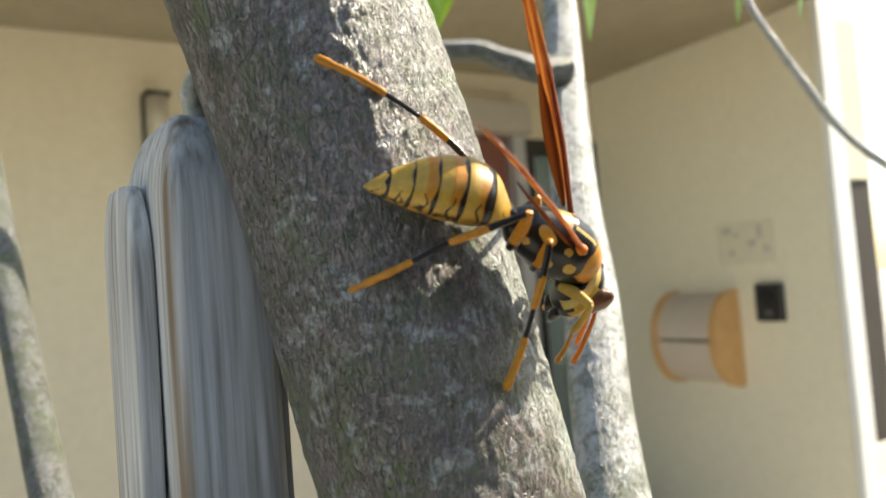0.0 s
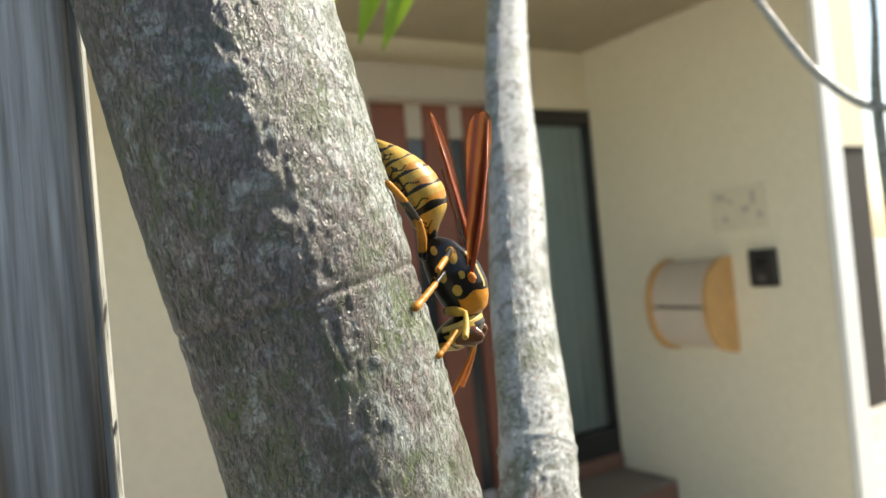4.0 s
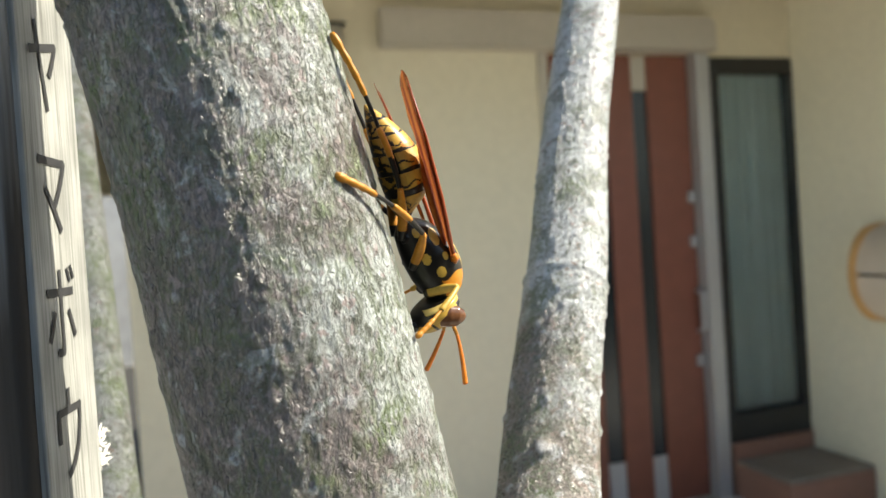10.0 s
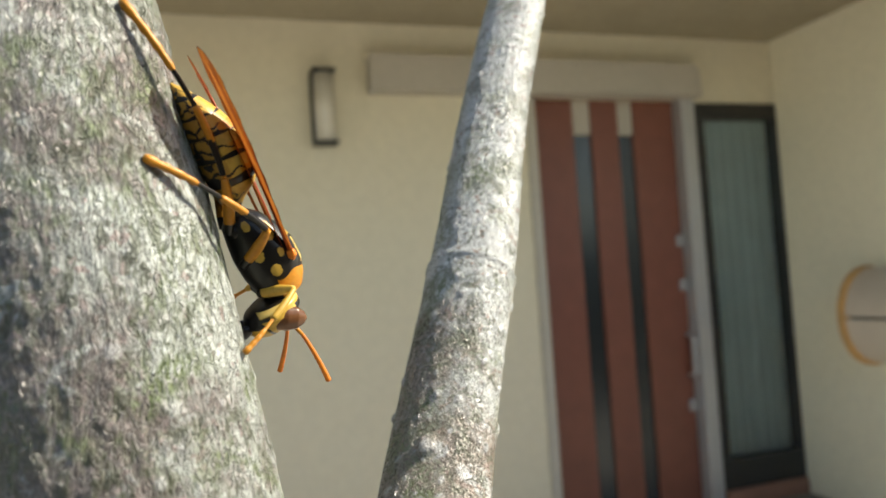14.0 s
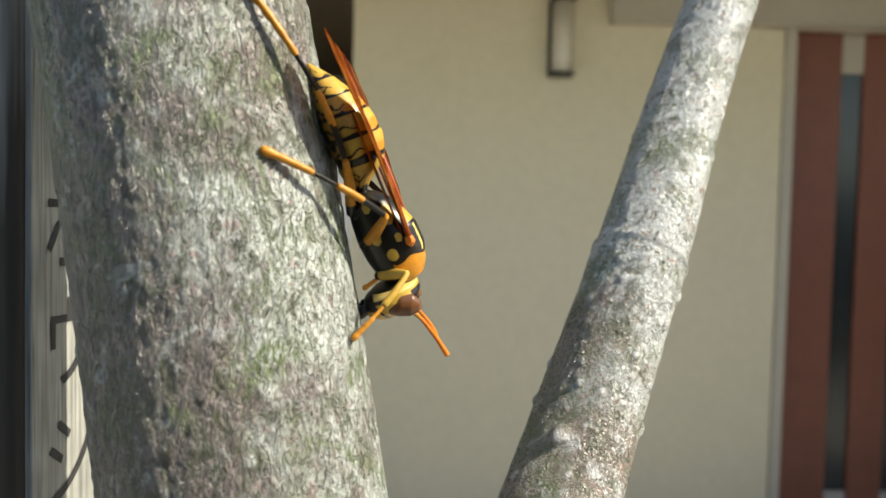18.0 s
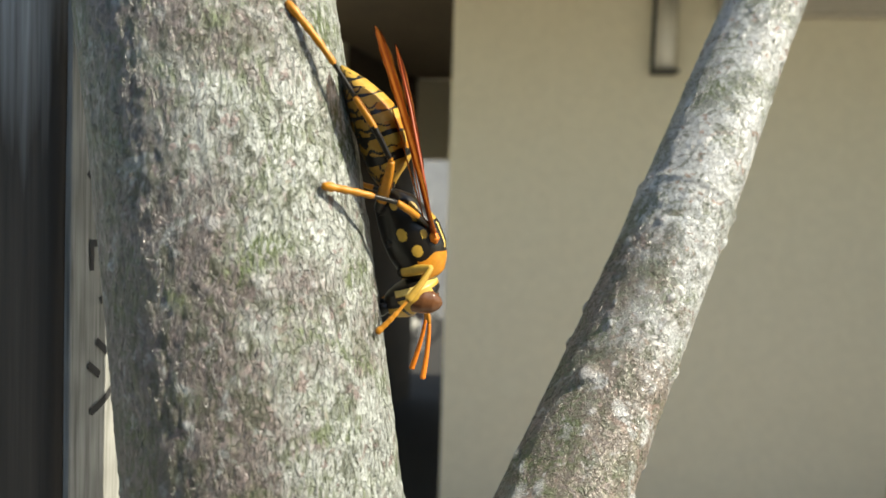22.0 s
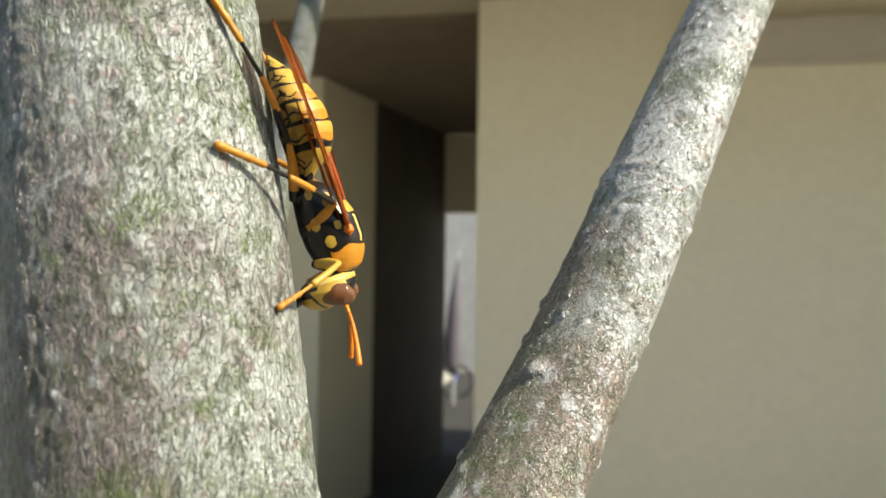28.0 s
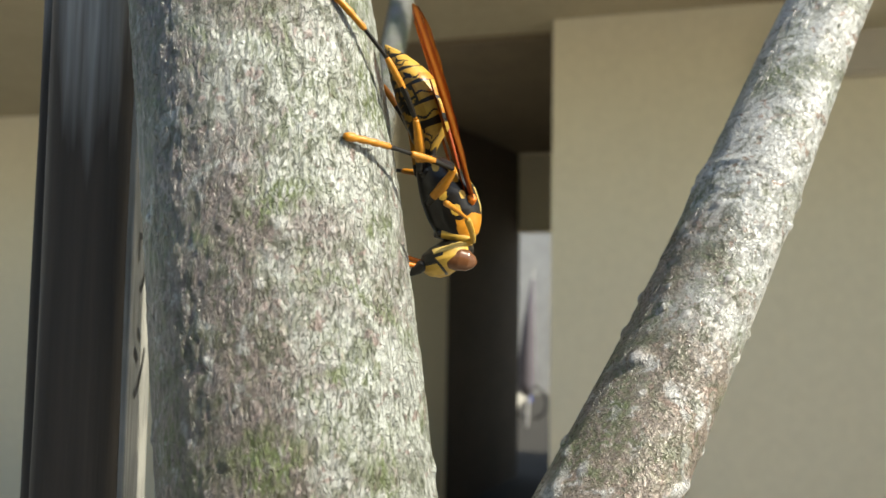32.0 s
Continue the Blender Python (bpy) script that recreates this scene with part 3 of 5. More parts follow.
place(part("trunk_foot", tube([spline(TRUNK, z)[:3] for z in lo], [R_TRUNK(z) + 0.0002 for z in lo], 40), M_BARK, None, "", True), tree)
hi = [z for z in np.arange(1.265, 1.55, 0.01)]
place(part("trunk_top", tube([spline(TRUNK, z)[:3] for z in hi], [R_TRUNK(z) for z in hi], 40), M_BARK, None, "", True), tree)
warts = []
for _ in range(430):
    z = 0.98 + 0.34 * rng.random() ** 1.25
    low = z < 1.128
    warts.append((z, rng.uniform(0, 6.283), rng.uniform(0.00020, 0.00046) * (1.35 if low else 0.9), rng.uniform(0.00045, 0.00085)))
warts += [(1.107, angle_on(BRANCH, (0.211, 0.197, 1.107)), 0.0013, 0.0011), (1.142, angle_on(BRANCH, (0.238, 0.219, 1.142)), -0.0006, 0.0012)]
mesh_part("side_stem", bark_stem(BRANCH, R_BRANCH, 0.945, 1.38, 0.00045, 190, warts, 11.0, (1.1335, -0.0052, 0.86, 0.00055), 0.00010), M_BARK2, tree)
# lower end of the side stem joins the trunk low down
jn = [(0.1402, 0.0975, 0.947), (0.118, 0.100, 0.90), (0.135, 0.108, 0.80), (0.200, 0.145, 0.60), (0.262, 0.166, 0.45)]
place(part("side_stem_foot", tube(jn, [0.0112, 0.0125, 0.014, 0.016, 0.017], 24), M_BARK2, None, "", True), tree)


def limb(nodes, radii, name="limb", m=M_BARK2, steps=10):
    pts, rs = [], []
    v = [Vector(p) for p in nodes]
    for i in range(len(v) - 1):
        a, b, c, d = v[max(i - 1, 0)], v[i], v[i + 1], v[min(i + 2, len(v) - 1)]
        for k in range(steps):
            t = k / steps
            pts.append(0.5 * ((2 * b) + (c - a) * t + (2 * a - 5 * b + 4 * c - d) * t * t + (3 * b - a - 3 * c + d) * t**3))
            rs.append(radii[i] + (radii[i + 1] - radii[i]) * t + 0.0003 * noise.noise(pts[-1] * 300))
    pts.append(v[-1]), rs.append(radii[-1])
    return place(part(name, tube(pts, rs, 18), m, None, "", True), tree)


limb([(0.300, 0.304, 1.285), (0.288, 0.306, 1.284), (0.2761, 0.3105, 1.2882), (0.2667, 0.3151, 1.2921), (0.2499, 0.3242, 1.2935), (0.215, 0.34, 1.302), (0.17, 0.36, 1.33)], [0.0062, 0.0052, 0.0043, 0.0042, 0.004, 0.0036, 0.002], "limb", M_BARK_SHADED)
limb([(0.300, 0.25, 0.30), (0.20, 0.24, 0.72), (0.1463, 0.2263, 1.0), (0.1224, 0.3200, 1.15), (0.1062, 0.4149, 1.30), (0.09, 0.46, 1.45)], [0.013, 0.009, 0.0060, 0.0053, 0.0050, 0.004], "back_stem", M_BARK_SHADED)
limb([(0.590, 0.438, 1.43), (0.6074, 0.4296, 1.3898), (0.6339, 0.4157, 1.3396), (0.6595, 0.3990, 1.2930), (0.682, 0.3690, 1.2600), (0.690, 0.33, 1.268), (0.70, 0.28, 1.30)], [0.0024, 0.0026, 0.0030, 0.0031, 0.0036, 0.003, 0.002], "twig")
limb([(0.655, 0.352, 1.40), (0.661, 0.3542, 1.3678), (0.6712, 0.3592, 1.3211), (0.682, 0.3690, 1.2600), (0.69, 0.37, 1.15), (0.68, 0.36, 0.9), (0.60, 0.30, 0.5), (0.42, 0.20, -0.1)], [0.0015, 0.0018, 0.0022, 0.0038, 0.0044, 0.006, 0.009, 0.012], "twig", M_BARK)
limb([(0.345, 0.355, 1.388), (0.36, 0.39, 1.44), (0.35, 0.44, 1.47), (0.33, 0.47, 1.40)], [0.0067, 0.004, 0.003, 0.0012])
M_LEAF = bpy.data.materials.new("leaf")
M_LEAF.use_nodes = True
n, l = M_LEAF.node_tree.nodes, M_LEAF.node_tree.links
b = n["Principled BSDF"]
b.inputs["Base Color"].default_value, b.inputs["Roughness"].default_value = (0.09, 0.20, 0.025, 1), 0.4
tl, mx = n.new("ShaderNodeBsdfTranslucent"), n.new("ShaderNodeMixShader")
tl.inputs[0].default_value = (0.45, 0.68, 0.08, 1)
mx.inputs[0].default_value = 0.55
l.new(b.outputs[0], mx.inputs[1]), l.new(tl.outputs[0], mx.inputs[2]), l.new(mx.outputs[0], n["Material Output"].inputs[0])


def leaf(tip, base, width, face):
    """A pointed leaf with a folded midrib from base to tip; face: roughly where its upper side looks."""
    tip, base, face = Vector(tip), Vector(base), Vector(face).normalized()
    ax = tip - base
    sd = ax.cross(face).normalized()
    up = sd.cross(ax).normalized()
    g = bmesh.new()
    rows = []
    for i in range(13):
        t = i / 12
        w = width * (math.sin(math.pi * t ** 0.75) ** 0.9) * (1 - 0.15 * t) + 0.0002
        c = base + ax * t + up * (-0.12 * ax.length * t * t)
        rows.append([g.verts.new(c + sd * w * k + up * (abs(k) * w * 0.25 + 0.0006 * math.sin(9 * t + 3 * k))) for k in (-1, -0.5, 0, 0.5, 1)])
    for a, c in zip(rows, rows[1:]):
        for k in range(4):
            g.faces.new((a[k], a[k + 1], c[k + 1], c[k]))
    return place(part("leaf", g, M_LEAF, None, "", True), tree)


LEAVES = []
for tip, base in (((0.3250, 0.4670, 1.2990), (0.335, 0.452, 1.385)), ((0.2930, 0.4780, 1.3030), (0.320, 0.455, 1.380)), ((0.3380, 0.4640, 1.2945), (0.350, 0.447, 1.370)), ((0.4073, 0.389, 1.338), (0.40, 0.40, 1.41)), ((0.4647, 0.3357, 1.334), (0.46, 0.345, 1.40)), ((0.505, 0.325, 1.338), (0.50, 0.335, 1.40)), ((0.3367, 0.4381, 1.3500), (0.335, 0.43, 1.43))):
    LEAVES.append(leaf(tip, base, 0.0125, (0.3, -0.9, 0.5)))
limb([(0.35, 0.44, 1.468), (0.338, 0.452, 1.43), (0.335, 0.452, 1.384)], [0.002, 0.0012, 0.0008], "twig")

# ---- wooden label stake, loosely tied: it sways a little ----
SWAY = [(0, 0.1402, 0.1835, 4), (0.5, 0.1393, 0.1848, -12), (1, 0.1384, 0.1854, -12), (1.5, 0.1375, 0.1859, 2), (2, 0.1369, 0.1859, -13), (2.5, 0.1357, 0.1871, -13), (4.5, 0.1347, 0.1869, -9), (5, 0.1336, 0.1873, -9), (8, 0.1314, 0.187, -9), (9, 0.1319, 0.1863, -9), (9.5, 0.1326, 0.1855, -11), (10, 0.1331, 0.1852, -11), (11, 0.1317, 0.1858, -11), (12, 0.1322, 0.1861, -11), (14, 0.1296, 0.1855, -9), (17.5, 0.1317, 0.1854, -9), (18, 0.1341, 0.185, -9), (18.5, 0.1329, 0.1841, -9), (19, 0.1314, 0.1853, -9), (20, 0.1329, 0.185, -9), (20.5, 0.1345, 0.1854, -3), (21, 0.1402, 0.1859, 13), (21.5, 0.1352, 0.1855, 4), (22, 0.1325, 0.1851, -7), (22.5, 0.1314, 0.1847, -9), (23, 0.1292, 0.1847, -9), (24, 0.129, 0.1845, -9), (26.5, 0.1278, 0.1847, -9), (29.5, 0.1277, 0.1835, -9), (30, 0.126, 0.1844, -9), (30.5, 0.1255, 0.184, -5), (31, 0.1300, 0.1844, 6), (31.5, 0.1311, 0.1849, 18), (32, 0.1325, 0.1854, 27)]
def wood(name):
    m = bpy.data.materials.new(name)
    m.use_nodes = True
    n, l = m.node_tree.nodes, m.node_tree.links
    b = n["Principled BSDF"]
    b.inputs["Roughness"].default_value = 0.75
    tc, mp = n.new("ShaderNodeTexCoord"), n.new("ShaderNodeMapping")
    mp.inputs["Scale"].default_value = (1, 1, 0.035)
    l.new(tc.outputs["Object"], mp.inputs[0])
    a, c, d = (n.new("ShaderNodeTexNoise") for _ in range(3))
    for t, s_, dt in ((a, 900, 6), (c, 180, 4), (d, 3500, 3)):
        t.inputs["Scale"].default_value, t.inputs["Detail"].default_value = s_, dt
        l.new(mp.outputs[0], t.inputs["Vector"])
    r1 = ramp_node(n, [(0.26, (0.27, 0.245, 0.215)), (0.45, (0.52, 0.50, 0.465)), (0.62, (0.68, 0.665, 0.635)), (0.8, (0.76, 0.75, 0.725))])
    l.new(a.outputs[0], r1.inputs[0])
    r2 = ramp_node(n, [(0.56, (0, 0, 0)), (0.68, (1, 1, 1))])
    l.new(c.outputs[0], r2.inputs[0])
    x = n.new("ShaderNodeMix")
    x.data_type = "RGBA"
    l.new(r2.outputs[0], x.inputs[0]), l.new(r1.outputs[0], x.inputs[6])
    x.inputs[7].default_value = (0.24, 0.17, 0.11, 1)
    # lower wood runs to dark brown: shade beside the trunk put into its colour
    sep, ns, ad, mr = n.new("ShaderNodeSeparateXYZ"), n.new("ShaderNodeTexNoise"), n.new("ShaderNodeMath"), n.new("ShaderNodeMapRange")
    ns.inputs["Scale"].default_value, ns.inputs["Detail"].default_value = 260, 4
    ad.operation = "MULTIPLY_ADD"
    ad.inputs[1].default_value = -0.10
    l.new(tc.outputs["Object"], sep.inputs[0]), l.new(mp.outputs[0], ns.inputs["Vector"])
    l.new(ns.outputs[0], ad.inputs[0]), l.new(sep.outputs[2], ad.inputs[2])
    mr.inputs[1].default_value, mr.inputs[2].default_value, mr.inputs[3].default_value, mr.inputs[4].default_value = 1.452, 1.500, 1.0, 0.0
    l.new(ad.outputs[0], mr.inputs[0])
    shade_tones = ramp_node(n, [(0.35, (0.042, 0.034, 0.026)), (0.55, (0.09, 0.07, 0.052)), (0.75, (0.16, 0.125, 0.092))])
    l.new(c.outputs[0], shade_tones.inputs[0])
    dimmed = n.new("ShaderNodeMix")
    dimmed.data_type = "RGBA"
    l.new(mr.outputs[0], dimmed.inputs[0]), l.new(x.outputs[2], dimmed.inputs[6]), l.new(shade_tones.outputs[0], dimmed.inputs[7])
    l.new(dimmed.outputs[2], b.inputs["Base Color"])
    bp = n.new("ShaderNodeBump")
    bp.inputs["Strength"].default_value, bp.inputs["Distance"].default_value = 0.7, 0.00025
    l.new(a.outputs[0], bp.inputs["Height"])
    b2 = n.new("ShaderNodeBump")
    b2.inputs["Strength"].default_value, b2.inputs["Distance"].default_value = 0.5, 0.00005
    l.new(d.outputs[0], b2.inputs["Height"]), l.new(bp.outputs[0], b2.inputs["Normal"])
    l.new(b2.outputs[0], b.inputs["Normal"])
    return m


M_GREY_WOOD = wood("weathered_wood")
STAKE_TOP = 1.2305
# local frame: origin at the front edge, +x into the written face's depth, -y along the shaded face
stake = thing("label_stake", (0.1372, 0.1755, GROUND_Z), "weathered grey wooden label stake with black handwriting beside the tree", "plant label")


def planed(name):
    """Pale planed wood with fine straight grain."""
    m = bpy.data.materials.new(name)
    m.use_nodes = True
    n, l = m.node_tree.nodes, m.node_tree.links
    b = n["Principled BSDF"]
    b.inputs["Roughness"].default_value = 0.65
    tc, mp = n.new("ShaderNodeTexCoord"), n.new("ShaderNodeMapping")
    mp.inputs["Scale"].default_value = (1, 1, 0.03)
    l.new(tc.outputs["Object"], mp.inputs[0])
    a, c = n.new("ShaderNodeTexNoise"), n.new("ShaderNodeTexNoise")
    a.inputs["Scale"].default_value, a.inputs["Detail"].default_value = 1500, 4
    c.inputs["Scale"].default_value = 90
    l.new(mp.outputs[0], a.inputs["Vector"]), l.new(tc.outputs["Object"], c.inputs["Vector"])
    r1 = ramp_node(n, [(0.3, (0.17, 0.17, 0.155)), (0.5, (0.34, 0.34, 0.315)), (0.75, (0.46, 0.46, 0.43))])
    r2 = ramp_node(n, [(0.35, (0.72, 0.72, 0.72)), (0.65, (1, 1, 1))])
    l.new(a.outputs[0], r1.inputs[0]), l.new(c.outputs[0], r2.inputs[0])
    x = n.new("ShaderNodeMix")
    x.data_type, x.blend_type = "RGBA", "MULTIPLY"
    x.inputs[0].default_value = 1.0
    l.new(r1.outputs[0], x.inputs[6]), l.new(r2.outputs[0], x.inputs[7]), l.new(x.outputs[2], b.inputs["Base Color"])
    bp = n.new("ShaderNodeBump")
    bp.inputs["Strength"].default_value, bp.inputs["Distance"].default_value = 0.5, 0.0001
    l.new(a.outputs[0], bp.inputs["Height"]), l.new(bp.outputs[0], b.inputs["Normal"])
    return m


def stake_block(x0, x1, y0, y1, top, round_, seed):
    g = bmesh.new()
    z_rows = [0.0, 0.6] + list(np.linspace(1.30, top - 0.012, 90)) + [top - 0.012 + 0.012 * math.sin(a) for a in np.linspace(0.15, 1.5, 10)]
    ring0 = None
    cx, cy = (x0 + x1) / 2, (y0 + y1) / 2
    for z in z_rows:
        k = 1.0 if z < top - 0.012 else 0.45 + 0.55 * math.sqrt(max(0.0, 1 - ((z - top + 0.012) / 0.0121) ** 2))
        ring = []
        for q in range(4):
            sx, sy = ((1, 1), (-1, 1), (-1, -1), (1, -1))[q]
            for a in np.linspace(0, math.pi / 2, 5):
                ca, sa = math.cos(a + q * math.pi / 2), math.sin(a + q * math.pi / 2)
                px = cx + sx * ((x1 - x0) / 2 - round_) + ca * round_
                py = cy + sy * ((y1 - y0) / 2 - round_) + sa * round_
                px, py = cx + (px - cx) * k, cy + (py - cy) * k
                w = 0.0005 * noise.noise(Vector((px * 300, py * 300, z * 18 + seed)))
                ring.append(g.verts.new((px + w, py + w, z)))
            nx = ((0, 1), (-1, 0), (0, -1), (1, 0))[q]
            for u in (0.25, 0.5, 0.75):
                a0 = Vector((cx + sx * ((x1 - x0) / 2 - round_ * (nx[0] == 0)), cy + sy * ((y1 - y0) / 2 - round_ * (nx[1] == 0)), z))
                sx2, sy2 = ((1, 1), (-1, 1), (-1, -1), (1, -1))[(q + 1) % 4]
                b0 = Vector((cx + sx2 * ((x1 - x0) / 2 - round_ * (nx[0] == 0)), cy + sy2 * ((y1 - y0) / 2 - round_ * (nx[1] == 0)), z))
                p = a0.lerp(b0, u)
                p.x, p.y = cx + (p.x - cx) * k, cy + (p.y - cy) * k
                w = 0.0005 * noise.noise(Vector((p.x * 300, p.y * 300, z * 18 + seed)))
                ring.append(g.verts.new((p.x + w, p.y + w, z)))
        if ring0:
            for i in range(len(ring)):
                j = (i + 1) % len(ring)
                g.faces.new((ring0[i], ring0[j], ring[j], ring[i]))
        else:
            g.faces.new(ring[::-1])
        ring0 = ring
    g.faces.new(ring0)
    return g


H_ST = STAKE_TOP - GROUND_Z
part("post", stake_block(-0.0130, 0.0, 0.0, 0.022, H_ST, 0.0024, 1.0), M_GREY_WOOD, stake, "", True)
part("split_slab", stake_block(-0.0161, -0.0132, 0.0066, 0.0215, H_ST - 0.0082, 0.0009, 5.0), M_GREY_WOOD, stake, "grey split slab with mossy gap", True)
part("written_face", box((-0.0008, 0.0015, 0.0), (0.0007, 0.0211, H_ST - 0.0077), 0.0003), planed("planed_wood"), stake, "planed pale tan face with black handwriting")
M_INK = mat("black_ink", (0.03, 0.03, 0.032), 0.6, scale=900, vary=0.3)
LETTERS = "ヤマボウシ"
for i, ch in enumerate(LETTERS):
    tc_ = bpy.data.curves.new("letter", "FONT")
    tc_.body, tc_.size = ch, 0.01375
    tmp = bpy.data.objects.new("letter", tc_)
    scene.collection.objects.link(tmp)
    bpy.context.view_layer.update()
    me = bpy.data.meshes.new_from_object(tmp.evaluated_get(bpy.context.evaluated_depsgraph_get()))
    scene.collection.objects.unlink(tmp)
    bpy.data.objects.remove(tmp)
    me.transform(Matrix.Diagonal((0.85, 1.12, 1, 1)))
    me.materials.clear()
    me.materials.append(M_INK)
    ob = new("letter", me)
    ob.parent = stake
    # written down the +x face
    ob.matrix_basis = Matrix.Translation((0.0009, 0.0038, 1.1680 - 0.0176 * i - GROUND_Z)) @ Matrix.Rotation(math.pi / 2, 4, "Z") @ Matrix.Rotation(math.pi / 2, 4, "X")
# frayed fibres on the edge, and the tie wire at the top
g = bmesh.new()
for i in range(26):
    p = Vector((0.0002, 0.0222, 1.1147 - GROUND_Z + rng.uniform(-0.003, 0.003)))
    q = p + Vector((rng.uniform(-0.001, 0.001), rng.uniform(0.0008, 0.003), rng.uniform(-0.002, 0.002)))
    tube([p, (p + q) / 2 + Vector((0, 0, rng.uniform(-0.0008, 0.0008))), q], [0.00022, 0.0002, 0.0001], 5, g)
part("frayed_fibres", g, mat("pale_fibre", (0.7, 0.68, 0.62), 0.8), stake)["kind"] = "stuff"
g = tube([(-0.0075 + 0.0035 * u * u + 0.0007 * math.sin(17 * u), 0.006 - 0.001 * u, H_ST - 0.005 + 0.028 * u) for u in np.linspace(0, 1, 26)], [0.0012 + 0.00028 * noise.noise(Vector((k * 0.7, 3.1, 0))) for k in range(26)], 12, bump=lambda q, w: 0.00022 * noise.noise(q * 1100))
part("tie", g, mat("pale_cord", (0.55, 0.52, 0.42), 0.8, scale=900, vary=0.3), stake, "pale cord tied round the stake top", True)

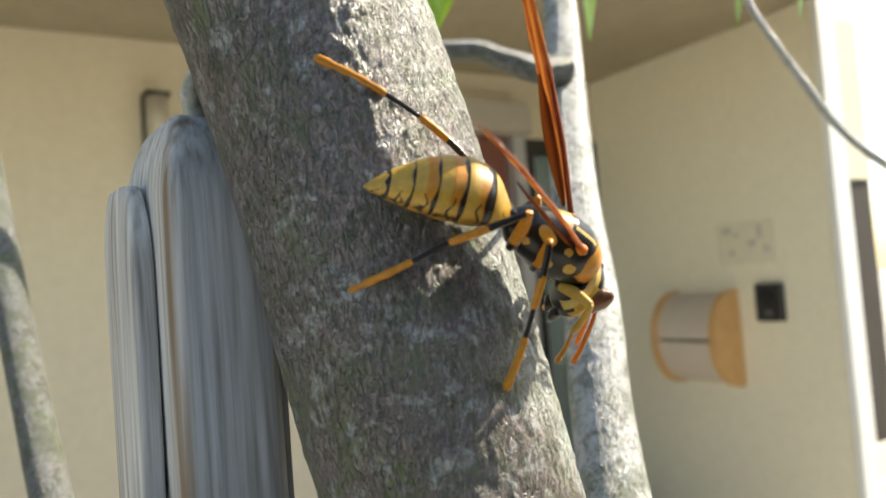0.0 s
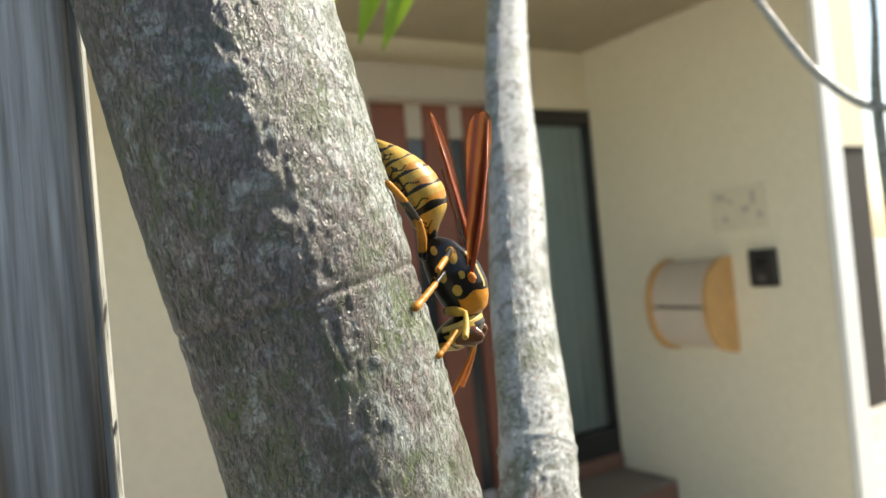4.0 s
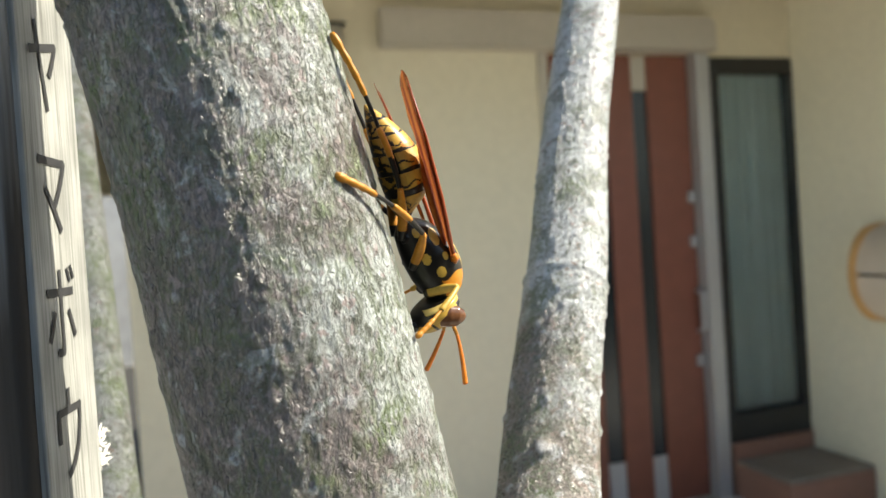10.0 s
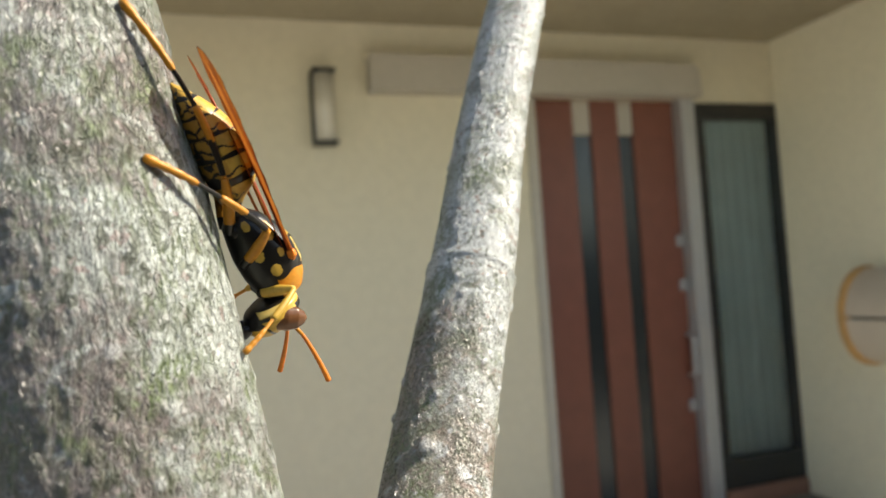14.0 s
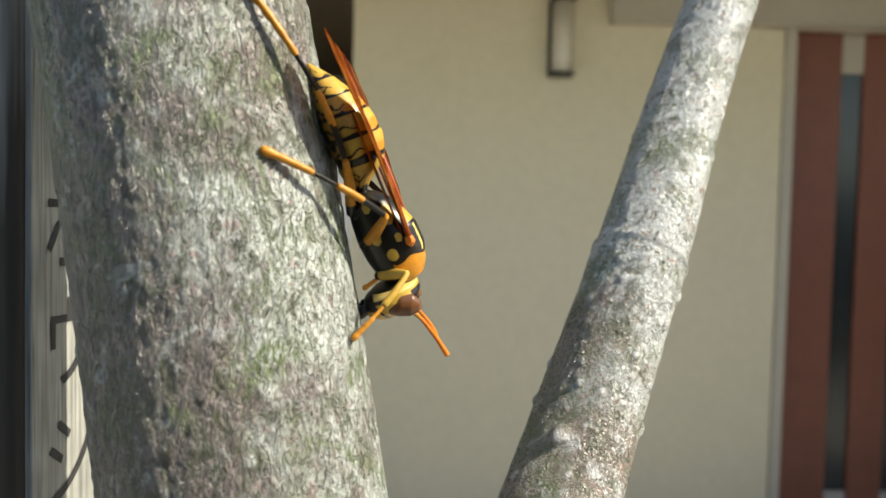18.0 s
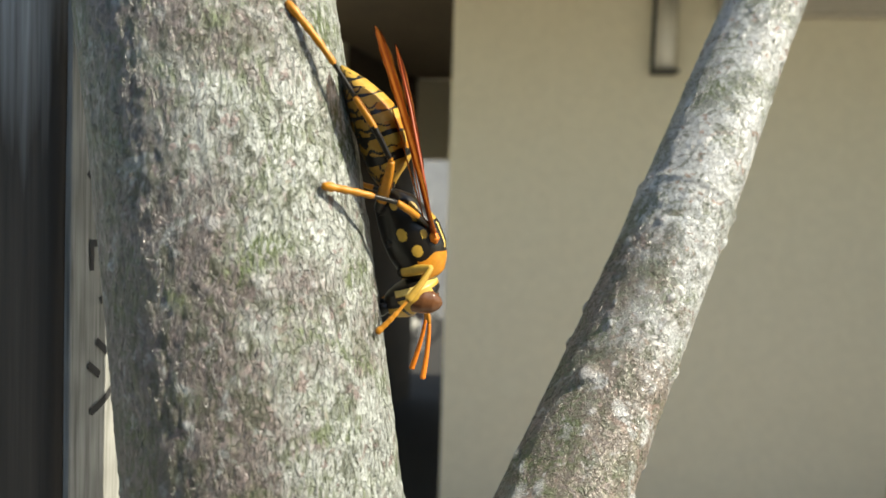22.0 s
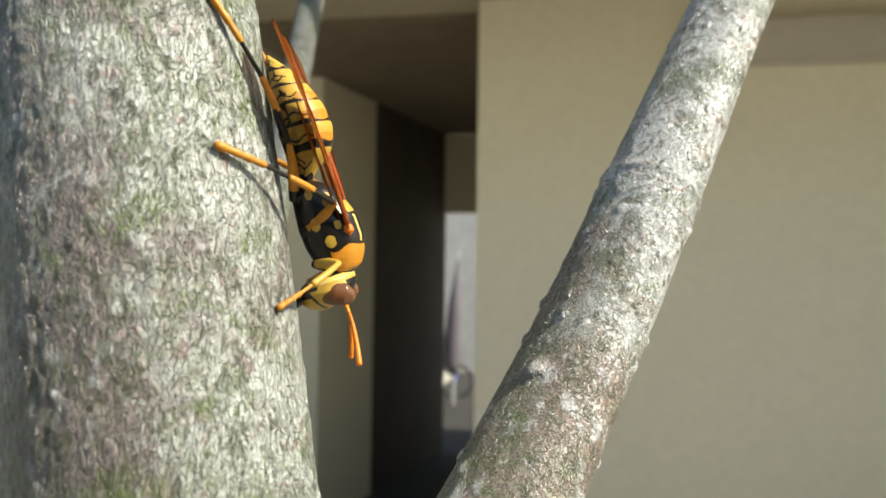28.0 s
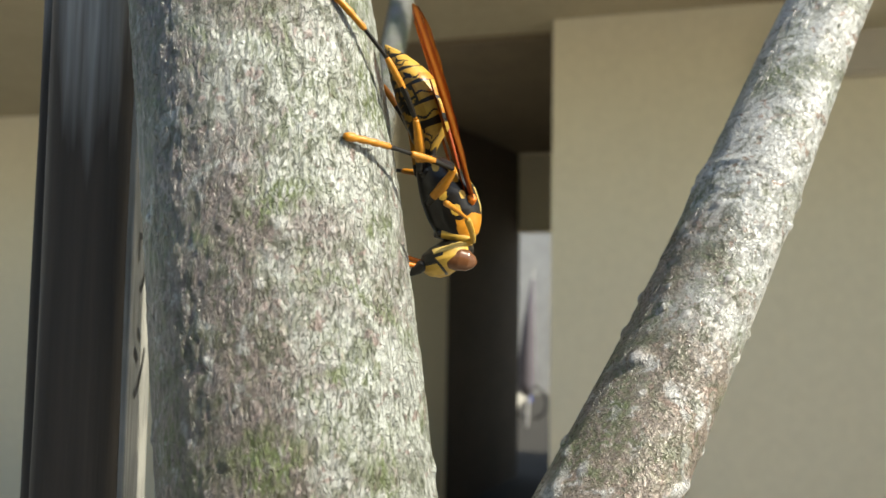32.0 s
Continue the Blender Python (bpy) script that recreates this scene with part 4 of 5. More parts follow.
# ---- wasp ----
# local frame in metres: +x forward, +z dorsal, +y its left side, origin in the middle of the thorax
BODY = [
    (0, (0.16145, 0.15585, 1.20986), (0.8589, 0.4184, 0.2831, -0.0843), 27.9),
    (0.5, (0.16744, 0.15849, 1.20495), (0.8194, 0.4110, 0.3910, -0.0822), 13.2),
    (1, (0.16571, 0.15583, 1.20530), (0.8686, 0.3266, 0.3444, -0.1421), 16.7),
    (1.5, (0.16673, 0.15737, 1.20463), (0.8438, 0.3000, 0.4200, -0.1468), 13.3),
    (2, (0.16565, 0.15400, 1.19857), (0.7964, 0.3106, 0.4904, -0.1696), 15.0),
    (2.5, (0.16666, 0.15263, 1.19383), (0.7829, 0.2622, 0.5360, -0.1760), 18.1),
    (4.5, (0.18074, 0.17285, 1.17139), (0.7567, 0.2374, 0.5458, -0.2704), 0.1),
    (5, (0.18133, 0.17401, 1.16799), (0.7549, 0.2461, 0.5462, -0.2670), -1.5),
    (5.5, (0.18202, 0.17383, 1.16419), (0.7589, 0.2121, 0.5377, -0.2999), 0.3),
    (6, (0.18133, 0.17221, 1.16191), (0.7658, 0.2173, 0.5395, -0.2743), -3.3),
    (6.5, (0.18267, 0.17182, 1.15860), (0.7691, 0.1451, 0.5352, -0.3179), 0.7),
    (7, (0.18244, 0.17157, 1.15839), (0.7704, 0.1032, 0.5448, -0.3147), 1.1),
    (7.5, (0.18288, 0.17147, 1.15628), (0.7799, 0.0748, 0.5580, -0.2733), 0.7),
    (8, (0.18310, 0.17101, 1.15420), (0.7891, 0.0291, 0.5545, -0.2628), 2.7),
    (8.5, (0.18334, 0.16929, 1.15131), (0.8229, 0.0457, 0.5503, -0.1336), -4.1),
    (9, (0.18342, 0.16895, 1.14906), (0.8309, 0.0509, 0.5515, -0.0546), -4.7),
    (9.5, (0.18407, 0.17029, 1.14569), (0.8322, 0.0501, 0.5522, 0.0016), -4.3),
    (10, (0.18460, 0.17146, 1.14237), (0.8278, 0.0588, 0.5564, 0.0413), -6.7),
    (10.5, (0.18550, 0.17263, 1.14044), (0.8344, 0.0527, 0.5448, 0.0649), -4.0),
    (11, (0.18546, 0.17394, 1.13794), (0.8259, 0.0583, 0.5554, 0.0774), -4.4),
    (11.5, (0.18559, 0.17459, 1.13726), (0.8254, 0.0569, 0.5545, 0.0894), -4.4),
    (12, (0.18564, 0.17501, 1.13721), (0.8263, 0.0579, 0.5524, 0.0939), -4.6),
    (12.5, (0.18543, 0.17433, 1.13730), (0.8293, 0.0582, 0.5462, 0.1025), -4.7),
    (13, (0.18536, 0.17419, 1.13729), (0.8298, 0.0569, 0.5444, 0.1090), -8.0),
    (13.5, (0.18505, 0.17254, 1.13737), (0.8291, 0.0639, 0.5430, 0.1171), -2.7),
    (14, (0.18501, 0.17179, 1.13722), (0.8298, 0.0694, 0.5393, 0.1257), -1.7),
    (14.5, (0.18491, 0.17130, 1.13738), (0.8300, 0.0724, 0.5383, 0.1265), -1.3),
    (15, (0.18492, 0.17122, 1.13740), (0.8277, 0.0719, 0.5413, 0.1295), -0.2),
    (15.5, (0.18463, 0.17118, 1.13744), (0.8275, 0.0791, 0.5418, 0.1245), -1.0),
    (17.5, (0.18511, 0.17153, 1.13742), (0.8191, 0.0921, 0.5618, 0.0705), -4.3),
    (18, (0.18510, 0.17174, 1.13741), (0.8252, 0.0787, 0.5551, 0.0690), -1.8),
    (18.5, (0.18534, 0.17172, 1.13781), (0.8217, 0.0702, 0.5607, 0.0745), -1.1),
    (19, (0.18499, 0.17252, 1.13714), (0.8256, 0.0473, 0.5579, 0.0699), -6.8),
    (19.5, (0.18515, 0.17194, 1.13655), (0.8247, 0.0284, 0.5590, 0.0815), -1.8),
    (20, (0.18540, 0.17223, 1.13569), (0.8280, 0.0081, 0.5538, 0.0874), -2.2),
    (20.5, (0.18612, 0.17280, 1.13444), (0.8285, -0.0052, 0.5501, 0.1046), -1.7),
    (21, (0.18684, 0.17356, 1.13174), (0.8467, -0.0097, 0.5215, 0.1052), -7.8),
    (21.5, (0.18683, 0.17305, 1.12866), (0.8142, -0.0146, 0.5684, 0.1175), -0.3),
    (22, (0.18704, 0.17300, 1.12704), (0.8118, -0.0181, 0.5718, 0.1172), -0.3),
    (22.5, (0.18728, 0.17289, 1.12573), (0.8148, -0.0169, 0.5680, 0.1148), -0.7),
    (23, (0.18738, 0.17304, 1.12522), (0.8089, -0.0093, 0.5760, 0.1177), -3.7),
    (23.5, (0.18718, 0.17333, 1.12438), (0.8063, -0.0038, 0.5814, 0.1085), -0.3),
    (24, (0.18719, 0.17376, 1.12463), (0.8057, 0.0017, 0.5815, 0.1132), 0.0),
    (24.5, (0.18713, 0.17387, 1.12460), (0.8075, 0.0074, 0.5794, 0.1100), -0.6),
    (26.5, (0.18652, 0.17654, 1.12473), (0.8012, 0.0088, 0.5881, 0.1103), -3.5),
    (27, (0.18636, 0.17677, 1.12478), (0.8016, 0.0007, 0.5874, 0.1110), -4.4),
    (27.5, (0.18632, 0.17702, 1.12486), (0.8012, -0.0024, 0.5874, 0.1141), -3.3),
    (28, (0.18614, 0.17760, 1.12489), (0.7989, -0.0168, 0.5902, 0.1143), -2.5),
    (28.5, (0.18605, 0.17829, 1.12528), (0.8031, -0.0314, 0.5834, 0.1165), -2.4),
    (29, (0.18629, 0.17823, 1.12495), (0.7923, -0.0468, 0.5948, 0.1276), 0.8),
    (29.5, (0.18646, 0.17829, 1.12527), (0.7888, -0.0603, 0.5963, 0.1367), 1.8),
    (30, (0.18639, 0.17829, 1.12550), (0.7846, -0.0707, 0.5974, 0.1503), 2.6),
    (30.5, (0.18667, 0.17835, 1.12614), (0.7894, -0.0849, 0.5886, 0.1520), 2.5),
    (31, (0.18624, 0.17796, 1.12602), (0.7851, -0.0789, 0.5914, 0.1661), 1.5),
    (31.5, (0.18630, 0.17805, 1.12614), (0.7859, -0.0803, 0.5893, 0.1691), 1.0),
    (32, (0.18685, 0.17858, 1.12729), (0.7878, -0.0981, 0.5866, 0.1606), 3.9),
]
MM = 0.001035


def quaternion(q):
    turn = Matrix.Identity(3).to_quaternion()
    turn.w, turn.x, turn.y, turn.z = q
    return turn

WASP_BLACK = (0.012, 0.010, 0.008)


def cuticle(name, colour, rough=0.42, vary=0.18, scale=1500.0, sub=0.0):
    return mat(name, colour, rough, 0.0, 0.00003, scale, vary, Specular_IOR_Level=0.4)


M_Y = cuticle("yellow_cuticle", (0.47, 0.285, 0.045))
M_O = cuticle("orange_cuticle", (0.48, 0.195, 0.016))
M_K = cuticle("black_cuticle", WASP_BLACK, 0.28)
M_OLIVE = cuticle("olive_brown_cuticle", (0.36, 0.20, 0.032))
M_EYE = cuticle("brown_eye", (0.13, 0.055, 0.024), 0.22)
M_ANT = cuticle("orange_antenna", (0.62, 0.17, 0.012), 0.4)
M_PALE = cuticle("pale_yellow_cuticle", (0.60, 0.43, 0.13), 0.35)


def wing_material():
    m = bpy.data.materials.new("amber_wing")
    m.use_nodes = True
    n, l = m.node_tree.nodes, m.node_tree.links
    b = n["Principled BSDF"]
    b.inputs["Roughness"].default_value, b.inputs["Specular IOR Level"].default_value = 0.5, 0.15
    tc, w, nz = n.new("ShaderNodeTexCoord"), n.new("ShaderNodeTexWave"), n.new("ShaderNodeTexNoise")
    mp = n.new("ShaderNodeMapping")
    mp.inputs["Scale"].default_value = (0.06, 1, 1)
    l.new(tc.outputs["Object"], mp.inputs[0])
    w.wave_type, w.bands_direction = "BANDS", "Y"
    w.inputs["Scale"].default_value, w.inputs["Distortion"].default_value = 190, 3.0
    nz.inputs["Scale"].default_value = 700
    l.new(mp.outputs[0], w.inputs["Vector"]), l.new(mp.outputs[0], nz.inputs["Vector"])
    r = ramp_node(n, [(0.1, (0.11, 0.018, 0.008)), (0.5, (0.20, 0.042, 0.010)), (1.0, (0.32, 0.105, 0.018))])
    l.new(w.outputs[1], r.inputs[0])
    x = n.new("ShaderNodeMix")
    x.data_type, x.blend_type = "RGBA", "MULTIPLY"
    x.inputs[0].default_value = 0.5
    l.new(r.outputs[0], x.inputs[6]), l.new(nz.outputs[1], x.inputs[7])
    l.new(r.outputs[0], b.inputs["Base Color"])
    tl, mx = n.new("ShaderNodeBsdfTranslucent"), n.new("ShaderNodeMixShader")
    r2 = ramp_node(n, [(0.1, (0.50, 0.10, 0.015)), (0.5, (0.72, 0.22, 0.03)), (1.0, (0.85, 0.38, 0.08))])
    l.new(w.outputs[1], r2.inputs[0]), l.new(r2.outputs[0], tl.inputs[0])
    mx.inputs[0].default_value = 0.25
    l.new(b.outputs[0], mx.inputs[1]), l.new(tl.outputs[0], mx.inputs[2])
    # the blade thins out to a clear smoky tip
    at, thin, clear, mt = n.new("ShaderNodeSeparateXYZ"), n.new("ShaderNodeMapRange"), n.new("ShaderNodeBsdfTransparent"), n.new("ShaderNodeMixShader")
    clear.inputs[0].default_value = (0.74, 0.50, 0.28, 1)
    thin.inputs[1].default_value, thin.inputs[2].default_value, thin.inputs[3].default_value, thin.inputs[4].default_value = -0.013, -0.025, 0.04, 0.5
    l.new(tc.outputs["Object"], at.inputs[0]), l.new(at.outputs[0], thin.inputs[0]), l.new(thin.outputs[0], mt.inputs[0])
    l.new(mx.outputs[0], mt.inputs[1]), l.new(clear.outputs[0], mt.inputs[2])
    l.new(mt.outputs[0], n["Material Output"].inputs[0])
    return m


M_WING = wing_material()
wasp = thing("wasp", BODY[0][1], "yellow and black paper wasp with amber wings on the bark", "wasp")


def blob(stations, sides, materials, pick, bm=None, origin=(0, 0, 0)):
    """A body lofted along x: stations (x, centre z, half height, half width). pick(p, n) chooses the material of a face."""
    bm = bm or bmesh.new()
    a = np.array(stations, float)
    xs = np.linspace(a[0, 0], a[-1, 0], (13 if sides < 72 else 26) * len(a))
    vals = [np.interp(xs, a[:, 0], a[:, k]) for k in (1, 2, 3)]
    ker = np.array([1, 3, 4, 3, 1]) / 12
    for _ in range(3 if sides < 72 else 12):
        vals = [np.convolve(np.pad(v, 2, mode="edge"), ker, "valid") for v in vals]
    sides *= 1 if sides < 72 else 2
    o = Vector(origin)
    rings = []
    for x, c, h, w in zip(xs, *vals):
        rings.append([bm.verts.new((Vector((x, w * math.sin(t), c + h * math.cos(t))) - o) * MM) for t in np.linspace(0, 2 * math.pi, sides, endpoint=False)])
    for r0, r1 in zip(rings, rings[1:]):
        for j in range(sides):
            k = (j + 1) % sides
            f = bm.faces.new((r0[j], r0[k], r1[k], r1[j]))
            p = f.calc_center_median() / MM + o
            f.material_index = pick(p)
    for r in (rings[0][::-1], rings[-1]):
        f = bm.faces.new(r)
        f.material_index = pick(f.calc_center_median() / MM + o)
    return bm


# thorax: black with yellow spots and a yellow collar
SPOTS = [(-1.35, -0.7, 0.78, 0.58), (0.95, 0.45, 0.72, 0.66), (-0.7, 1.75, 0.55, 0.40), (-3.5, 1.45, 1.15, 0.62), (-4.9, -0.5, 0.62, 0.45)]


def thorax_pick(p):
    if p.x > 2.05 + 0.25 * math.sin(p.z * 2) and p.z > 0.0 and p.x < 4.75:
        return 2
    for x, z, rx, rz in SPOTS:
        if abs(p.y) > 0.5 and ((p.x - x) / rx) ** 2 + ((p.z - z) / rz) ** 2 < 1:
            return 1
    if p.z > 2.5 and 1.0 < abs(p.y) < 1.4 and -1.4 < p.x < 1.9:
        return 3
    if abs(p.y) < 1.7 and -3.6 < p.x < -1.4 and p.z > 3 and abs(p.x + 2.5) < 0.75:
        return 1
    return 0


part("thorax", blob([(-6.6, -0.7, 0.5, 0.5), (-6.3, -0.6, 1.3, 1.4), (-5.2, -0.35, 2.4, 2.3), (-3.2, 0.1, 3.1, 2.8), (-1.2, 0.45, 3.6, 3.1), (1.2, 0.6, 3.55, 3.1), (3.2, 0.6, 3.0, 2.8), (4.6, 0.6, 2.2, 2.2), (5.1, 0.4, 1.0, 1.0)], 72, None, thorax_pick), [M_K, M_Y, M_O, M_PALE], wasp, "", True)
for sy in (-1, 1):
    part("wing_scale", blob([(-0.6, 2.5, 0.1, 0.1), (-0.3, 2.5, 0.5, 0.5), (0.4, 2.5, 0.6, 0.6), (0.9, 2.45, 0.1, 0.1)], 20, None, lambda p: 0), M_ANT, wasp, "", True).location = (0, sy * 2.6 * MM, 0.3 * MM)
# head with eyes, jaws and feelers


def head_pick(p):
    if p.x < 5.15 or (p.z > 1.15 and p.x > 5.9) or (p.z < -2.6 and p.x < 6.7) or (p.z < -1.7 and 5.7 < p.x < 6.05):
        return 0
    if abs(p.z + 2.3 - 0.5 * (p.x - 7)) < 0.16 and abs(p.y) > 0.9:
        return 0
    return 1 if p.x > 5.6 else 2


head = part("head", blob([(4.6, -0.5, 0.5, 0.6), (4.9, -0.6, 1.9, 2.0), (5.5, -0.85, 2.85, 2.85), (6.4, -1.05, 3.1, 3.05), (7.3, -1.35, 2.7, 2.6), (8.0, -1.7, 1.7, 1.7), (8.4, -1.9, 0.4, 0.4)], 72, None, head_pick), [M_K, M_Y, M_PALE], wasp, "yellow and black head", True)
for sy in (-1, 1):
    e = part("eye", blob([(-2.1, 0, 0.08, 0.05), (-1.9, 0, 0.6, 0.4), (-1.1, 0, 1.2, 0.8), (0, 0, 1.3, 0.95), (1.1, 0, 1.15, 0.8), (1.9, 0, 0.6, 0.4), (2.1, 0, 0.08, 0.05)], 40, None, lambda p: 0), M_EYE, head, "glossy brown eye", True)
    e.matrix_basis = Matrix.Translation(Vector((6.85, sy * 2.12, -0.25)) * MM) @ Matrix.Rotation(radians(-62), 4, "Y")
    j = part("jaw", blob([(0, 0, 0.2, 0.2), (0.3, 0, 0.7, 0.5), (1.3, -0.1, 0.55, 0.35), (2.1, -0.2, 0.1, 0.1)], 20, None, lambda p: 0), M_K, head, "", True)
    j.matrix_basis = Matrix.Translation(Vector((6.3, sy * 1.1, -3.6)) * MM) @ pose(0, 0, 0, 0, 55, -sy * 20)
NECK, HEAD_SIZE = Vector((4.7, 0, -0.4)), 1.16
NOD = Vector((-0.4, 0, -0.7))
head.matrix_basis = Matrix.Translation((NECK + NOD) * MM) @ Matrix.Scale(HEAD_SIZE, 4) @ Matrix.Translation(-NECK * MM)
ANT_BASE = {sy: (NECK + NOD + (Vector((7.9, sy * 0.8, 0.1)) - NECK) * HEAD_SIZE) * MM for sy in (-1, 1)}
FEELERS = {}
for sy in (-1, 1):
    g = bmesh.new()
    tube([Vector((x, 0, 0.10 * x)) * MM for x in (0, 0.5, 1.4, 2.1)], [0.17 * MM, 0.24 * MM, 0.26 * MM, 0.22 * MM], 12, g)
    feeler = part("feeler", g, M_O, wasp, "", True)
    xs = np.linspace(2.1, 8.6, 12)
    pts = [Vector((x, 0, 0.21 - 0.045 * (x - 2.1) ** 1.6)) * MM for x in xs]
    g = bmesh.new()
    fine_pts, fine_r = [], []
    for i in range(11):
        for u in (0.0, 0.25, 0.5, 0.75):
            fine_pts.append(pts[i].lerp(pts[i + 1], u))
            fine_r.append((0.225 + 0.012 * (i + u) - (0.03 if u == 0.0 else 0.0)) * MM)
    fine_pts.append(pts[11]), fine_r.append(0.16 * MM)
    tube(fine_pts, fine_r, 12, g)
    part("whip", g, M_ANT, feeler, "", True)
    FEELERS[sy] = feeler
# abdomen: six overlapping rings, yellow with dark wavy bands
PET = Vector((-7.3, 0, -0.3))
OUT = [(-6.2, -0.45, 0.5, 0.5), (-7.0, -0.35, 0.75, 0.75), (-7.8, -0.1, 1.35, 1.45), (-9.0, 0.45, 2.25, 2.5), (-10.4, 0.85, 2.7, 2.95), (-12.0, 0.95, 2.85, 3.1), (-14.0, 0.85, 2.78, 3.0), (-16.0, 0.55, 2.45, 2.6), (-18.0, 0.1, 1.85, 2.0), (-19.8, -0.45, 1.15, 1.25), (-21.0, -0.9, 0.55, 0.6), (-21.7, -1.15, 0.12, 0.12)]
o_ = np.array(OUT[::-1])


def girth(x):
    c, h, w = (float(np.interp(x, o_[:, 0], o_[:, k])) for k in (1, 2, 3))
    return c, h * 1.11, w * 1.24


CUTS = [-6.3, -9.4, -12.3, -14.9, -17.1, -19.2, -21.7]
abdomen = None
for i in range(6):
    front, back = CUTS[i], CUTS[i + 1]
    st = []
    for u in np.linspace(0, 1, 8):
        x = front + (back - 0.35 * (i < 5) - front) * u
        c, h, w = girth(x)
        k = 0.95 + 0.055 * u if i else 1.0
        st.append((x, c, h * k, w * k))
    st = st[::-1]

    def ring_pick(p, front=front, back=back, i=i):
        c, h, w = girth(p.x)
        t = math.atan2(p.y, p.z - c)
        u = (p.x - front) / (back - front)
        belly = 0.5 - 0.5 * math.cos(t)
        edge = 0.26 + 0.06 * math.sin(5 * t + i) + 0.12 * belly + 0.14 * (i == 1)
        if u < edge:
            return 1 if i else (1 if u < 0.45 else 0)
        if belly > 0.35 and abs(u - 0.62 - 0.10 * math.sin(9 * t + 2 * i)) < 0.09 * belly:
            return 1
        if belly > 0.42:
            squiggle = noise.noise(Vector((p.x * 0.55, t * 1.6, i * 3.7)))
            return 1 if abs(squiggle) < 0.03 + 0.19 * (belly - 0.42) else (3 if belly > 0.6 else 0)
        return 2 if (i in (1, 2, 3) and belly < 0.6 and u < 0.70) else 0

    ob = part("abdomen" if i == 0 else "ring", blob(st, 64, None, ring_pick, None, PET), [M_Y, M_K, M_O, M_OLIVE], wasp if i == 0 else abdomen, "", True)
    if i == 0:
        abdomen = ob
# wings, folded lengthwise: narrow amber blades
WINGS = {}
for sy in (-1, 1):
    g = bmesh.new()
    for k, (length, wd, lift) in enumerate(((24.4, 2.35, 0.0),)):
        rows_ = []
        for i in range(33):
            t = i / 32
            x = -length * t
            w = wd * (0.20 + 1.05 * min(1.0, t / 0.75) ** 0.9) * (1.0 if t < 0.82 else math.sqrt(max(0.0, 1 - ((t - 0.82) / 0.18) ** 2)) * 0.9 + 0.1)
            row = []
            for q, j in enumerate((-1, -0.6, -0.2, 0.2, 0.6, 1)):
                y = sy * (0.3 + w * (j + 0.35) * 0.62)
                z = 0.55 * w * abs(j + 0.2) * (0.35 if j > 0 else -0.2) + 0.25 * math.sin(3.2 * t) + 0.05 * math.sin(40 * t + 5 * j)
                row.append(g.verts.new(Vector((x, y, z)) * MM))
            rows_.append(row)
        for r0, r1 in zip(rows_, rows_[1:]):
            for j in range(5):
                g.faces.new((r0[j], r0[j + 1], r1[j + 1], r1[j]))
    bmesh.ops.solidify(g, geom=g.faces, thickness=0.00006)
    fore = part("fore_wing", g, M_WING, wasp, "folded reddish amber wing", True)
    g = tube([Vector((0, sy * 0.2, 0)) * MM, Vector((-8, sy * -0.35, 0.25)) * MM, Vector((-16, sy * -0.4, 0.3)) * MM, Vector((-23.0, sy * -0.1, 0.1)) * MM], [0.32 * MM, 0.28 * MM, 0.2 * MM, 0.06 * MM], 10)
    part("leading_vein", g, cuticle("dark_vein", (0.30, 0.055, 0.012)), fore, "", True)
    g = bmesh.new()
    rows_ = [[g.verts.new(Vector((-1.5 - 14 * t, sy * (0.2 + 1.2 * math.sin(math.pi * min(1, t * 0.9 + 0.06)) * j), -0.5 - 0.2 * abs(j))) * MM) for j in (-1, -0.3, 0.3, 1)] for t in np.linspace(0, 1, 14)]
    for r0, r1 in zip(rows_, rows_[1:]):
        for j in range(3):
            g.faces.new((r0[j], r0[j + 1], r1[j + 1], r1[j]))
    bmesh.ops.solidify(g, geom=g.faces, thickness=0.00005)
    part("hind_wing", g, M_WING, fore, "", True)
    WINGS[sy] = fore


def bone(name, length, profile, bands, parent, materials=(M_K, M_Y, M_O)):
    """A leg segment along +x. profile: (share, radius in mm); bands: (up to share, material)."""
    g = bmesh.new()
    sh = np.linspace(0, 1, 25)
    rad = [float(np.interp(u, [p[0] for p in profile], [p[1] for p in profile])) * MM for u in sh]
    tube([Vector((length * u, 0, 0.03 * length * math.sin(math.pi * u))) for u in sh], rad, 14, g)
    for f in g.faces:
        u = f.calc_center_median().x / length
        f.material_index = next(m for b, m in bands if u <= b + 1e-3 or b == bands[-1][0])
    return part(name, g, list(materials), parent, "", True)


LEG_KINDS = {
    "front": (Vector((3.0, 1.3, -2.4)), 4.7, 4.7, 5.0, Vector((0.4, 3.0, 3.3))),
    "mid": (Vector((-0.8, 1.6, -2.6)), 5.7, 6.8, 8.8, Vector((-2.9, 2.6, 3.9))),
    "hind": (Vector((-4.8, 1.7, -2.4)), 6.6, 8.0, 12.0, Vector((-5.6, 3.2, 3.6))),
}
LEGS = {}
for kind, (hip, lf, lt, ls, kd) in LEG_KINDS.items():
    for sy in (-1, 1):
        g = blob([(-0.9, 0, 0.1, 0.1), (-0.6, 0, 0.65, 0.6), (0.2, 0, 0.85, 0.75), (0.8, 0, 0.6, 0.55), (1.1, 0, 0.1, 0.1)], 24, None, lambda p: 0)
        c = part("hip", g, [M_K], wasp, "", True)
        c.matrix_basis = Matrix.Translation(hip * Vector((1, sy, 1)) * MM + Vector((0, -sy * 0.3, 0.9)) * MM) @ pose(0, 0, 0, 0, 60, sy * 20)
